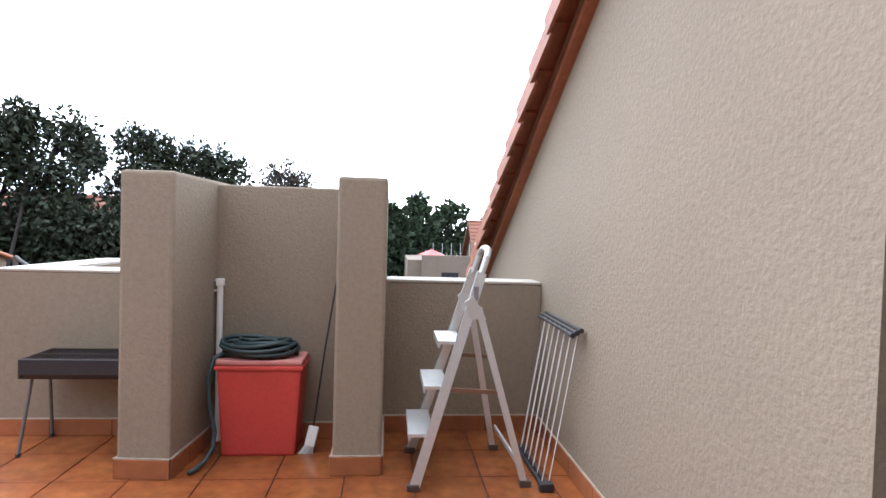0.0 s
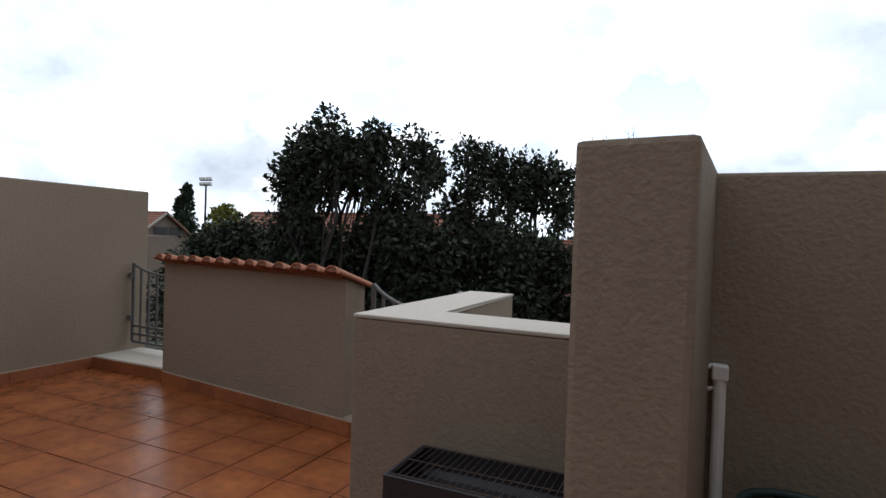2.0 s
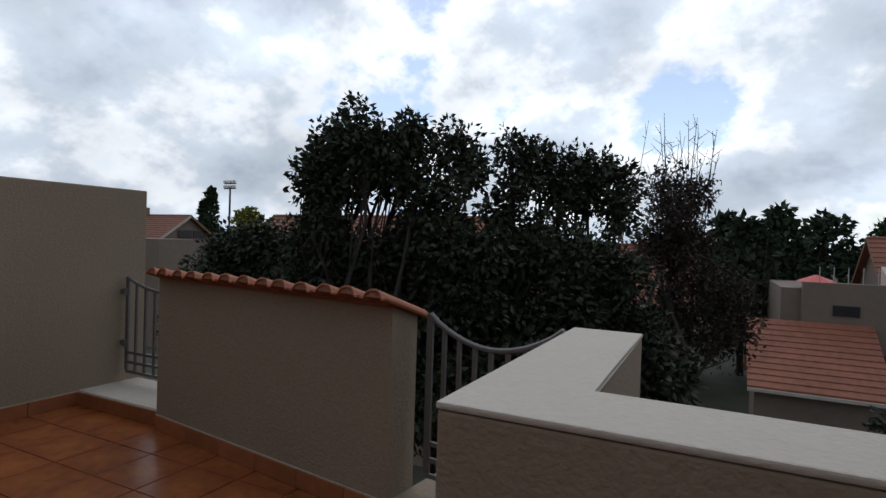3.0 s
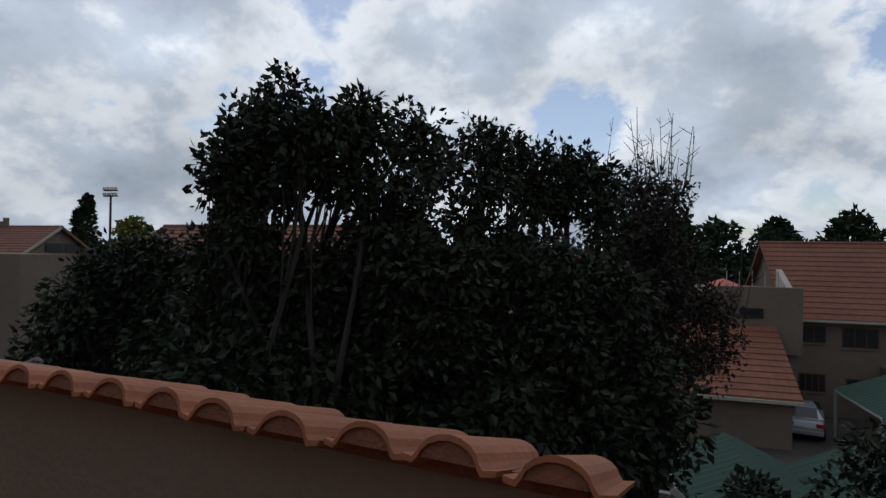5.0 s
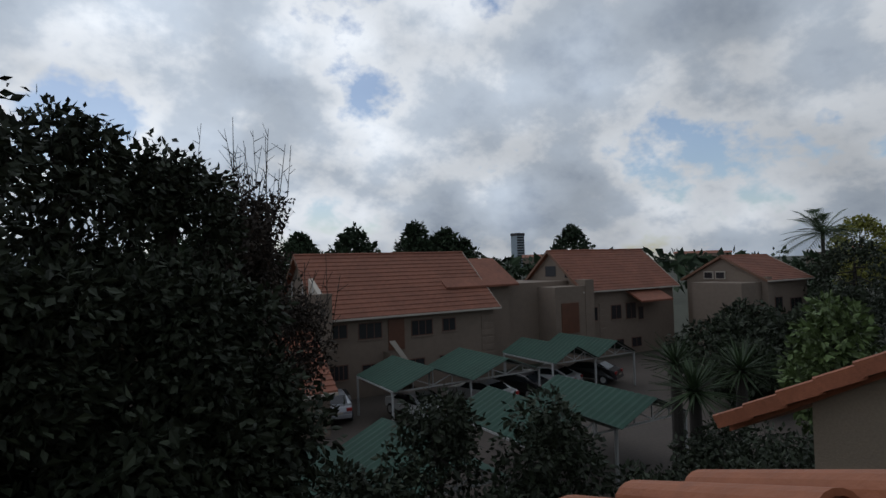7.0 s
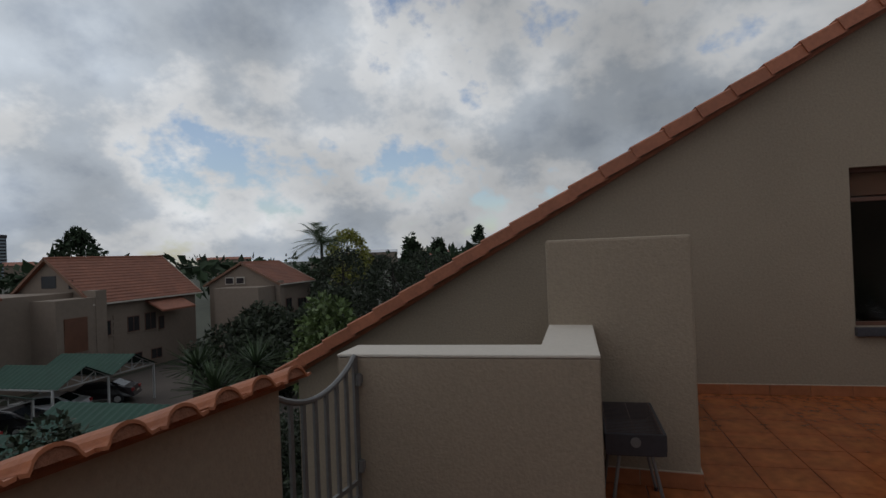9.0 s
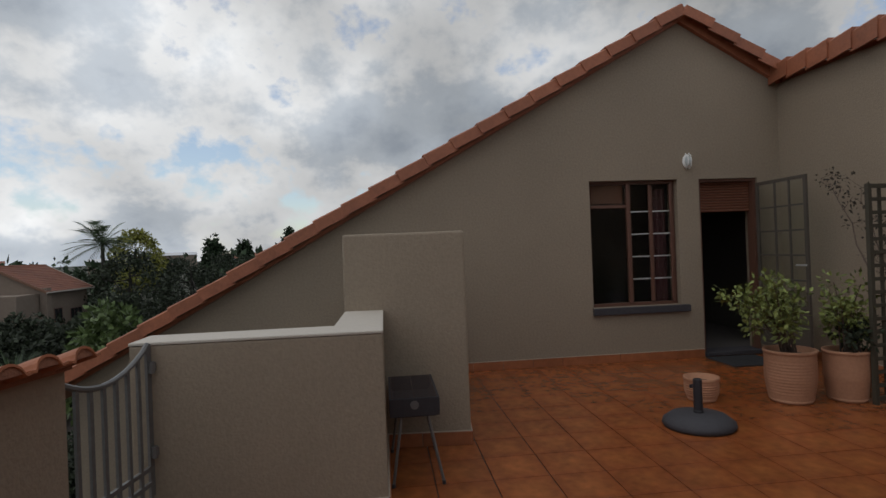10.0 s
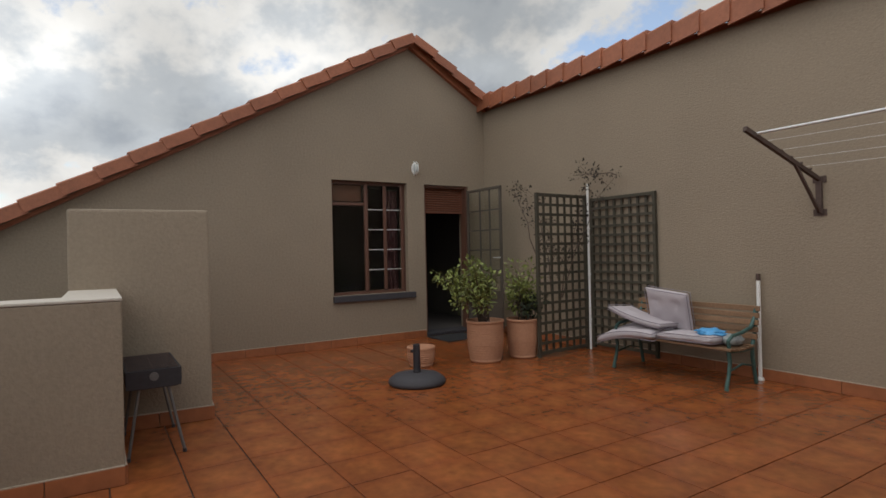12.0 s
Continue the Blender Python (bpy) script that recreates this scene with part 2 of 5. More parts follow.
def tube(bm, pts, r, sides=7):
    """A round tube along points; r is a number or a list."""
    pts = [Vector(p) for p in pts]
    rings = []
    for i, p in enumerate(pts):
        d = (pts[min(i + 1, len(pts) - 1)] - pts[max(i - 1, 0)]).normalized()
        q = d.to_track_quat("Z", "Y")
        rr = r[i] if isinstance(r, (list, tuple)) else r
        rings.append([bm.verts.new(p + q @ Vector((math.cos(k / sides * math.tau) * rr, math.sin(k / sides * math.tau) * rr, 0))) for k in range(sides)])
    for a, b in zip(rings, rings[1:]):
        best = min(range(sides), key=lambda s: sum((a[k].co - b[(k + s) % sides].co).length for k in range(sides)))
        for k in range(sides):
            bm.faces.new((a[k], a[(k + 1) % sides], b[(k + 1 + best) % sides], b[(k + best) % sides]))
    bm.faces.new(rings[0][::-1])
    bm.faces.new(rings[-1])
    return bm


def lathe(bm, profile, sides=32, centre=(0, 0, 0)):
    rings = []
    for r, z in profile:
        if r < 1e-5:
            rings.append([bm.verts.new((centre[0], centre[1], centre[2] + z))])
        else:
            rings.append([bm.verts.new((centre[0] + r * math.cos(k / sides * math.tau), centre[1] + r * math.sin(k / sides * math.tau), centre[2] + z)) for k in range(sides)])
    for a, b in zip(rings, rings[1:]):
        for k in range(sides):
            quad = [a[k % len(a)], a[(k + 1) % len(a)], b[(k + 1) % len(b)], b[k % len(b)]]
            quad = list(dict.fromkeys(quad))
            if len(quad) > 2:
                bm.faces.new(quad)
    return bm


def prism(bm, outline, axis, a, b):
    """A flat outline drawn in the two other axes, made solid from a to b along axis."""
    def point(u, v, w):
        return {"x": (w, u, v), "y": (u, w, v), "z": (u, v, w)}[axis]
    lo = [bm.verts.new(point(u, v, a)) for u, v in outline]
    hi = [bm.verts.new(point(u, v, b)) for u, v in outline]
    bm.faces.new(lo), bm.faces.new(hi[::-1])
    for i in range(len(lo)):
        j = (i + 1) % len(lo)
        bm.faces.new((lo[i], hi[i], hi[j], lo[j]))
    return bm


# ---- the terrace: walls ----
GX = 0.90      # face of the gable wall, in the frame of the house
SY = 0.0       # face of the side wall, in the frame of the house
WY = 6.45      # left end of the tiled wall's face
LX = -6.50     # face of the end wall
BOTTOM = -7.2


def rise(y):
    """Height of the level floor."""
    return 0.0


# the house walls, drawn from their own corner, stand here in the terrace
HOUSE = Matrix.Translation((-0.1, 0, 0))
HX = GX - 0.1  # face of the gable wall in the terrace


def tops():
    return {o for o in scene.objects if o.parent is None}


def turn_house(before, shift=(0, 0, 0)):
    """Brings what was built since then into the frame of the house."""
    for o in tops() - before:
        o.matrix_basis = HOUSE @ Matrix.Translation(shift) @ o.matrix_basis


def verge(y):
    """Height of the gable roof's edge over y."""
    return 4.277 - abs(y - 1.29) * (0.563 if y > 1.29 else 0.585)


def wall(name, bm, label, mat=PLASTER):
    return tagged(part(name, bm, mat), label, "wall", kind="structure")


# gable wall with the window and the door cut through it
WIN = (1.365, 2.48, 0.665, 2.195)
DOOR = (0.318, 1.085, 0.056, 2.19)
before = tops()
gable = bmesh.new()
T0, T1 = GX, GX + 0.25


def slab_under_roof(y0, y1, z0):
    ys = [y0] + [y for y in (1.29,) if y0 < y < y1] + [y1]
    prism(gable, [(y0, z0), (y1, z0)] + [(y, verge(y) - 0.10) for y in reversed(ys)], "x", T0, T1)


slab_under_roof(-0.25, DOOR[0], BOTTOM)
prism(gable, [(DOOR[0], DOOR[3]), (DOOR[1], DOOR[3]), (DOOR[1], verge(DOOR[1]) - 0.10), (DOOR[0], verge(DOOR[0]) - 0.10)], "x", T0, T1)
prism(gable, [(DOOR[0], BOTTOM), (DOOR[1], BOTTOM), (DOOR[1], DOOR[2]), (DOOR[0], DOOR[2])], "x", T0, T1)
slab_under_roof(DOOR[1], WIN[0], BOTTOM)
prism(gable, [(WIN[0], BOTTOM), (WIN[1], BOTTOM), (WIN[1], WIN[2]), (WIN[0], WIN[2])], "x", T0, T1)
prism(gable, [(WIN[0], WIN[3]), (WIN[1], WIN[3]), (WIN[1], verge(WIN[1]) - 0.10), (WIN[0], verge(WIN[0]) - 0.10)], "x", T0, T1)
slab_under_roof(WIN[1], 8.35, BOTTOM)
wall("wall_gable", gable, "beige textured plaster gable wall with window and door")

# side wall, its top falling slightly away from the corner
wall("wall_side", prism(bmesh.new(), [(GX, BOTTOM), (-7.3, BOTTOM), (-7.3, 3.19), (GX, 3.35)], "y", SY - 0.25, SY), "tall beige plaster side wall")
turn_house(before)
wall("wall_end", boxed(LX - 0.25, LX, -0.35, 7.05, BOTTOM, 1.73, bevel=0.012), "beige plaster end wall of the terrace")

# front walls
# the pier beside the niche stands slightly askew
ASKEW = Matrix.Translation((-1.58, 4.372, 0)) @ pose(0, 0, 0, 0, 0, -5) @ Matrix.Translation((1.58, -4.372, 0))
wall("wall_pillar", boxed(-1.58, -1.305, 4.372, 5.27, BOTTOM, 1.578, bevel=0.018), "thick plaster pier beside the niche").matrix_basis = ASKEW
wall("wall_pillar", boxed(-0.492, -0.232, 4.372, 5.27, BOTTOM, 1.586, bevel=0.018), "plaster pier beside the step ladder")
wall("wall_niche", boxed(-1.30, -0.489, 4.905, 5.26, BOTTOM, 1.56, bevel=0.012), "plaster back wall of the niche")
L_OUT = [(-2.58, 4.985), (-1.49, 4.985), (-1.49, 5.26), (-2.30, 5.26), (-2.30, 6.30), (-2.58, 6.30)]


def softened(bm, amount):
    bmesh.ops.bevel(bm, geom=list(bm.edges), offset=amount, segments=2, affect="EDGES", profile=0.6)
    return bm


wall("wall_low", softened(prism(bmesh.new(), L_OUT, "z", BOTTOM, 0.997), 0.008), "low beige plaster parapet wall with a return")
# top is wall beige; the sky light on it is painted as a paler layer
tagged(part("trim", softened(prism(bmesh.new(), [(x + (0.003 if x > -2.31 and x < -2 else -0.003 if x < -2.31 else -0.01), y + (0.003 if y > 5 else -0.003)) for x, y in L_OUT], "z", 0.999, 1.016), 0.006), COPING),
       "beige top of the low wall, sky light painted in as a paler tone", "wall", kind="structure")
par = wall("wall_parapet", boxed(-0.236, HX, 5.035, 5.28, BOTTOM, 0.975, bevel=0.008), "low plaster parapet behind the ladder")
tagged(part("trim", boxed(-0.23, HX - 0.002, 5.03, 5.285, 0.977, 0.995, bevel=0.006), COPING), "beige top of the parapet, sky light painted in as a paler tone", "wall", kind="structure")

# wall with barrel tiles, and the sills of the two gate openings
def fall(bm):
    """Lets the top of the wall fall outwards, along with the tiles on it."""
    for v in bm.verts:
        if v.co.z > 0.5 and v.co.y > WY + 0.1:
            v.co.z -= 0.31 * (v.co.y - WY)
    return bm


tiled = wall("wall_tiled", fall(prism(bmesh.new(), [(-5.50, BOTTOM), (-3.40, BOTTOM), (-3.40, 1.05), (-5.50, 1.065)], "y", WY, WY + 0.20)), "beige plaster wall capped with barrel tiles")
wall("wall_sill", boxed(LX, -5.50, WY + 0.05, WY + 0.55, BOTTOM, 0.115, bevel=0.01), "pale painted sill of the gate opening", COPING)
sill_b = wall("wall_sill", boxed(-3.40, -2.56, WY + 0.002, WY + 0.42, BOTTOM, 0.115, bevel=0.01), "plaster sill of the second gate opening")

# the tiled wall runs at a slight angle to the others
TILED = Matrix.Translation((-5.50, WY, 0)) @ pose(0, 0, 0, 0, 0, -8.0) @ Matrix.Translation((5.50, -WY, 0))
tiled.matrix_basis = TILED
sill_b.matrix_basis = TILED

# floor slab
floor = tagged(part("floor", prism(bmesh.new(), [(-0.45, -0.008), (WY, -0.008), (WY, -0.3), (-0.45, -0.3)], "x", LX, GX + 0.3), GROUT),
               "square terracotta floor tiles with dark joints", "floor", kind="structure")

# roof behind the gable, and the ceiling and walls of the room
before = tops()
roof = bmesh.new()
for y0, y1 in ((1.29, 9.1), (1.29, -0.2)):
    prism(roof, [(y0, verge(y0) - 0.05), (y1, verge(y1) - 0.05), (y1, verge(y1) - 0.17), (y0, verge(y0) - 0.17)], "x", GX - 0.06, GX + (7 if y1 > 2 else 0.3))
gable_roof = tagged(part("roof", roof, ROOF), "red-brown clay tile roof of the gable", "roof", kind="structure")
tagged(part("trim", prism(bmesh.new(), [(1.29, verge(1.29) - 0.09), (9.05, verge(9.05) - 0.09), (9.05, verge(9.05) - 0.125), (1.29, verge(1.29) - 0.125)], "x", GX - 0.075, GX - 0.062), FASCIA),
       "dark verge strip under the roof tiles", "trim", kind="structure")
# room added behind the openings, its shade painted into walls, floor and ceiling
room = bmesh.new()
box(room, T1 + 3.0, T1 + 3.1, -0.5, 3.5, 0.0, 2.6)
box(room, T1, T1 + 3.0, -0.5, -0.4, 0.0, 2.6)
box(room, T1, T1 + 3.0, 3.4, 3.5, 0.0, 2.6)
wall("wall_room", room, "interior walls behind the window, indoor shade put into their dark colour", ROOM)
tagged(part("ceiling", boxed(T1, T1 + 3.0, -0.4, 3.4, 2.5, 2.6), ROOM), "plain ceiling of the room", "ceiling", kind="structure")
tagged(part("floor", boxed(T1, T1 + 3.0, -0.4, 3.4, 0.01, 0.052), ROOM), "floor of the room, indoor shade put into its dark colour", "floor", kind="structure")
tagged(part("roof", prism(bmesh.new(), [(GX + 0.2, 3.34), (-7.3, 3.18), (-7.3, 3.26), (GX + 0.2, 3.42)], "y", -5.0, SY - 0.02), ROOF), "clay tile roof behind the side wall", "roof", kind="structure")

# ---- verge tiles ----
def verge_tile():
    """A stepped verge tile: a cap and a hanging side, 0.36 long along y, pointing downhill."""
    bm = bmesh.new()
    prism(bm, [(-0.11, 0.0), (-0.11, -0.16), (-0.09, -0.16), (-0.08, -0.03), (0.20, -0.03), (0.20, 0.0), (0.05, 0.02), (-0.09, 0.018)], "y", 0.0, 0.385)
    for v in bm.verts:
        if v.co.y > 0.2:
            v.co.z += 0.03
            v.co.x -= 0.018
    return mesh_from("verge_tile", bm, ROOF)


VERGE = verge_tile()
slope = math.degrees(math.atan(0.563))
y = 1.31
while y < 8.95:
    ob = new("verge_tile", VERGE)
    ob.parent = gable_roof
    ob.matrix_basis = pose(GX - 0.07 + random.uniform(-0.004, 0.004), y, verge(y) + random.uniform(-0.004, 0.004), -slope) @ Matrix.Diagonal((1, 1, 0.76, 1))
    y += 0.36 * math.cos(radians(slope))
for k in range(4):
    ob = new("verge_tile", VERGE)
    ob.parent = gable_roof
    yy = 1.25 - k * 0.315
    ob.matrix_basis = pose(GX - 0.074, yy, verge(yy), 0, 0, 0) @ Matrix.Rotation(radians(-30.3), 4, "X").inverted() @ Matrix.Diagonal((1, -1, 0.76, 1))
side_cap = bpy.data.objects["roof.001"]
for k in range(26):
    ob = new("verge_tile", VERGE)
    ob.parent = side_cap
    xx = GX - 0.02 - k * 0.305
    ob.matrix_basis = pose(xx, SY + 0.02, 3.525 - (GX - xx) * 0.02, 0, 0, 0) @ Matrix.Rotation(radians(1.15), 4, "Y").inverted() @ Matrix.Rotation(radians(90), 4, "Z") @ Matrix.Diagonal((-1, 0.86, 1.2, 1))
turn_house(before)

# ---- window, door and wall fittings of the gable ----
def empty_structure(name, label, category):
    return tagged(new(name), label, category, kind="structure")


before = tops()
win = empty_structure("window_1", "brown steel window with glazing bars and a slate sill", "window")
FX0, FX1 = GX + 0.09, GX + 0.13
bm = bmesh.new()
w0, w1, h0, h1 = WIN
for y0, y1, z0, z1 in ((w0, w0 + 0.04, h0, h1), (w1 - 0.04, w1, h0, h1), (w0 + 0.04, w1 - 0.04, h0, h0 + 0.04), (w0 + 0.04, w1 - 0.04, h1 - 0.04, h1)):
    box(bm, FX0, FX1, y0, y1, z0, z1, bevel=0.004)
part("window_frame", bm, STEEL_BROWN, win)
part("mullion", boxed(FX0 - 0.012, FX1, 1.935, 1.985, h0 + 0.04, h1 - 0.04, bevel=0.004), STEEL_BROWN, win)
part("transom", boxed(FX0, FX1, 1.985, w1 - 0.04, 1.87, 1.91, bevel=0.004), STEEL_BROWN, win)
case = part("casement", box(box(bmesh.new(), FX0 - 0.03, FX0 - 0.004, 1.665, 1.71, h0 + 0.05, h1 - 0.05, bevel=0.003), FX0 - 0.03, FX0 - 0.004, w0 + 0.042, w0 + 0.075, h0 + 0.05, h1 - 0.05, bevel=0.003), STEEL_BROWN, win)
# cross bars get a pale metal: their reflection is put into the colour
for k in range(4):
    z = h0 + 0.32 + k * 0.275
    for y0, y1 in ((w0 + 0.075, 1.665), (1.71, 1.935)):
        part("glazing_bar", boxed(FX0 - 0.02, FX0 - 0.002, y0, y1, z, z + 0.014), ALU, case, "glazing bar, pale with its reflection painted in")
for y0, y1, z0, z1 in ((1.99, w1 - 0.042, 1.915, h1 - 0.042), (1.99, w1 - 0.042, h0 + 0.042, 1.868), (w0 + 0.042, 1.93, h0 + 0.042, h1 - 0.042)):
    g = part("pane", boxed(FX0 + 0.016, FX0 + 0.022, y0, y1, z0, z1), GLASS, win)
    g.visible_shadow = False
part("window_sill", boxed(GX - 0.055, FX0 - 0.002, w0 - 0.09, w1 + 0.01, h0 - 0.085, h0 - 0.002, bevel=0.008), CHARCOAL, win, "dark slate sill")
part("blind", boxed(FX1 + 0.03, FX1 + 0.05, 2.0, w1 - 0.03, 1.93, h1 - 0.04), BLIND, win, "rolled bamboo blind")

curtain = bmesh.new()
prof = [(1.42 + k * 0.012, GX + 0.22 + 0.018 * math.sin(k * 1.15)) for k in range(18)]
for (ya, xa), (yb, xb) in zip(prof, prof[1:]):
    bmesh.ops.create_cube(curtain, size=1, matrix=Matrix.LocRotScale(((xa + xb) / 2, (ya + yb) / 2, 1.40), Euler((0, 0, math.atan2(yb - ya, xb - xa) - math.pi / 2)), (0.006, 0.022, 1.4)))
cur = thing("curtain", "dark maroon curtain gathered inside the window", "curtain")
part("fabric", curtain, material("maroon_curtain", (0.09, 0.03, 0.03), 0.9), cur)

door = empty_structure("door_1", "dark doorway with a rolled bamboo blind and open steel glazed gate", "door")
bm = bmesh.new()
for y0, y1, z0, z1 in ((DOOR[0], DOOR[0] + 0.035, DOOR[2], DOOR[3]), (DOOR[1] - 0.035, DOOR[1], DOOR[2], DOOR[3]), (DOOR[0] + 0.035, DOOR[1] - 0.035, DOOR[3] - 0.035, DOOR[3])):
    box(bm, GX + 0.03, GX + 0.16, y0, y1, z0, z1, bevel=0.003)
part("door_frame", bm, STEEL_BROWN, door)
part("threshold", boxed(GX - 0.03, GX + 0.25, DOOR[0], DOOR[1], 0.012, 0.058, bevel=0.006), CHARCOAL, door, "dark slate threshold")
bm = bmesh.new()
for k in range(11):
    rod(bm, (GX + 0.12, DOOR[0] + 0.04, 2.14 - k * 0.034), (GX + 0.12, DOOR[1] - 0.04, 2.14 - k * 0.034), 0.016)
part("blind", bm, BLIND, door, "half-lowered bamboo blind")
leaf = part("door_leaf", boxed(0.06, GX - 0.02, 0.33, 0.365, 0.13, 0.17, bevel=0.003), DOOR_STEEL, door, "open grey steel door leaf with panes")
bm = bmesh.new()
for x0, x1, z0, z1 in ((0.06, 0.10, 0.17, 2.12), (GX - 0.06, GX - 0.02, 0.17, 2.12), (0.10, GX - 0.06, 2.08, 2.12), (0.10, GX - 0.06, 0.62, 0.66)):
    box(bm, x0, x1, 0.333, 0.362, z0, z1, bevel=0.003)
part("leaf_frame", bm, DOOR_STEEL, leaf)
for x in (0.325, 0.555):
    part("glazing_bar", boxed(x - 0.01, x + 0.01, 0.338, 0.358, 0.66, 2.08), DOOR_STEEL, leaf)
for k in range(1, 5):
    part("glazing_bar", boxed(0.10, GX - 0.06, 0.339, 0.357, 0.66 + k * 0.284 - 0.01, 0.66 + k * 0.284 + 0.01), DOOR_STEEL, leaf)
g = part("pane", boxed(0.10, GX - 0.06, 0.345, 0.349, 0.66, 2.08), GLASS, leaf)
g.visible_shadow = False
part("panel", boxed(0.10, GX - 0.06, 0.342, 0.352, 0.17, 0.62), DOOR_STEEL, leaf)
bm = rod(bmesh.new(), (0.08, 0.365, 1.12), (0.08, 0.405, 1.12), 0.01)
rod(bm, (0.08, 0.40, 1.12), (0.19, 0.40, 1.12), 0.009)
part("handle", bm, ALU, leaf, "chrome lever handle")

mat_ = thing("door_mat", "black rubber mat before the doorway", "mat")
part("mat", boxed(0.28, 0.82, 0.50, 1.12, 0.001, 0.016, bevel=0.004), RUBBER, mat_)

lamp = thing("wall_lamp", "white oval bulkhead lamp with a guard on the gable wall", "lamp")
bm = lathe(bmesh.new(), [(0.0, 0.0), (0.05, 0.0), (0.054, 0.012), (0.042, 0.03), (0.0, 0.03)], 24)
bmesh.ops.transform(bm, matrix=pose(GX, 1.235, 2.41, 0, -90) @ Matrix.Diagonal((1.6, 1, 1, 1)), verts=bm.verts)
part("base", bm, WHITE, lamp, smooth=False)
bm = lathe(bmesh.new(), [(0.037, 0.031), (0.036, 0.05), (0.03, 0.07), (0.0, 0.076)], 24)
bmesh.ops.transform(bm, matrix=pose(GX, 1.235, 2.41, 0, -90) @ Matrix.Diagonal((1.7, 1, 1, 1)), verts=bm.verts)
part("lens", bm, material("frosted_lens", (0.5, 0.53, 0.52), 0.3), lamp, "frosted glass lens", smooth=True)
for dy in (-0.02, 0.02):
    part("guard", tube(bmesh.new(), [(GX - 0.02, 1.235 + dy, 2.315), (GX - 0.07, 1.235 + dy, 2.35), (GX - 0.085, 1.235 + dy, 2.41), (GX - 0.07, 1.235 + dy, 2.47), (GX - 0.02, 1.235 + dy, 2.505)], 0.006), WHITE, lamp)

turn_house(before)

# ---- barrel tiles on the wall ----
ARC = [(0.080 * math.cos(radians(a)), 0.002 + 0.066 * math.sin(radians(a))) for a in range(170, 5, -20)]


def barrel_tile():
    prof = [(-0.118, 0.004), (-0.090, -0.002)] + ARC + [(0.090, -0.002), (0.126, 0.004)]
    under = [(x * 0.97, z - 0.016) for x, z in reversed(prof)]
    bm = bmesh.new()
    prism(bm, prof + under, "y", 0.0, 0.36)
    for v in bm.verts:
        if v.co.y > 0.2:
            v.co.x *= 0.95
            v.co.z *= 0.95
    return mesh_from("barrel_tile", bm, CLAY, smooth=False)


BARREL = barrel_tile()
MORTAR = material("reddish_mortar", (0.20, 0.078, 0.042), 0.95, vary=0.3, bump=0.6)
FILL = mesh_from("mortar", prism(bmesh.new(), [(x * 0.92, z - 0.013) for x, z in ARC], "y", 0.006, 0.33), MORTAR)
part("mortar_bed", fall(prism(bmesh.new(), [(-5.50, 1.067), (-3.405, 1.052), (-3.405, 1.078), (-5.50, 1.093)], "y", WY - 0.035, WY + 0.202)), MORTAR, tiled)
for k in range(13):
    x = -3.44 - k * 0.166
    at = pose(x + random.uniform(-0.006, 0.006), WY - 0.11 + random.uniform(-0.01, 0.01), 1.103 + (x + 3.44) * 0.001 + random.uniform(-0.003, 0.003), -17.5 + random.uniform(-1, 1), random.uniform(-1.5, 1.5), random.uniform(-1.2, 1.2)) @ Matrix.Diagonal((0.68, 1.15, 0.62, 1))
    for name, data in (("barrel_tile", BARREL), ("mortar", FILL)):
        ob = new(name, data)
        ob.parent = tiled
        ob.matrix_basis = at

# ---- steel gates ----
def gate(name, label, x0, x1, y, z0, za, zb, dip):
    g = thing(name, label, "gate", "terrace gates")
    n = 8
    def top(u):
        return za + (zb - za) * u - dip * math.sin(math.pi * u) ** 0.8
    part("top_rail", tube(bmesh.new(), [(x0 + (x1 - x0) * k / 14, y, top(k / 14)) for k in range(15)], 0.014), STEEL_GREY, g)
    for z in (z0, z0 + 0.08, z0 + 0.16):
        part("rail", boxed(x0, x1, y - 0.008, y + 0.008, z, z + 0.022), STEEL_GREY, g)
    for k in range(n + 1):
        u = k / n
        x = x0 + (x1 - x0) * u
        w = 0.018 if k in (0, n) else 0.011
        part("bar", boxed(x - w, x + w, y - 0.007, y + 0.007, z0 + 0.022, top(u)), STEEL_GREY, g)
    for z in (z0 + 0.25, za - 0.12):
        part("hinge", box(rod(bmesh.new(), (x1 if name == "gate_b" else x0, y - 0.02, z - 0.03), (x1 if name == "gate_b" else x0, y - 0.02, z + 0.03), 0.016), *((x1, x1 + 0.05) if name == "gate_b" else (x0 - 0.05, x0)), y - 0.03, y - 0.015, z - 0.02, z + 0.02), STEEL_GREY, g)
    return g


g1 = gate("gate_a", "grey wrought steel gate with a dipped top rail", LX + 0.05, -5.53, 6.86, 0.19, 0.99, 0.99, 0.10)
g2 = gate("gate_b", "grey wrought steel gate beside the low wall", -0.70, 0.0, 0.0, 0.20, 1.01, 1.01, 0.13)
g2.matrix_basis = pose(-2.60, 6.20, 0, 0, 0, -9)
g1.name, g2.name = "steel_gate", "steel_gate"

# ---- the niche: bin, hose, pipe, broom ----
bin_ = thing("storage_bin", "red plastic bin with a faded lid in the niche", "bin", at=(-0.158, -0.01, 0))
bm = bmesh.new()
prof = [(0.205, 0.125, 0.0), (0.235, 0.137, 0.50)]
rings = []
for hx, hy, z in prof:
    rings.append([bm.verts.new((-0.775 + sx * hx, 4.765 + sy * hy, z)) for sx, sy in ((-1, -1), (1, -1), (1, 1), (-1, 1))])
bm.faces.new(rings[0])
bm.faces.new(rings[1])
for k in range(4):
    bm.faces.new((rings[0][k], rings[0][(k + 1) % 4], rings[1][(k + 1) % 4], rings[1][k]))
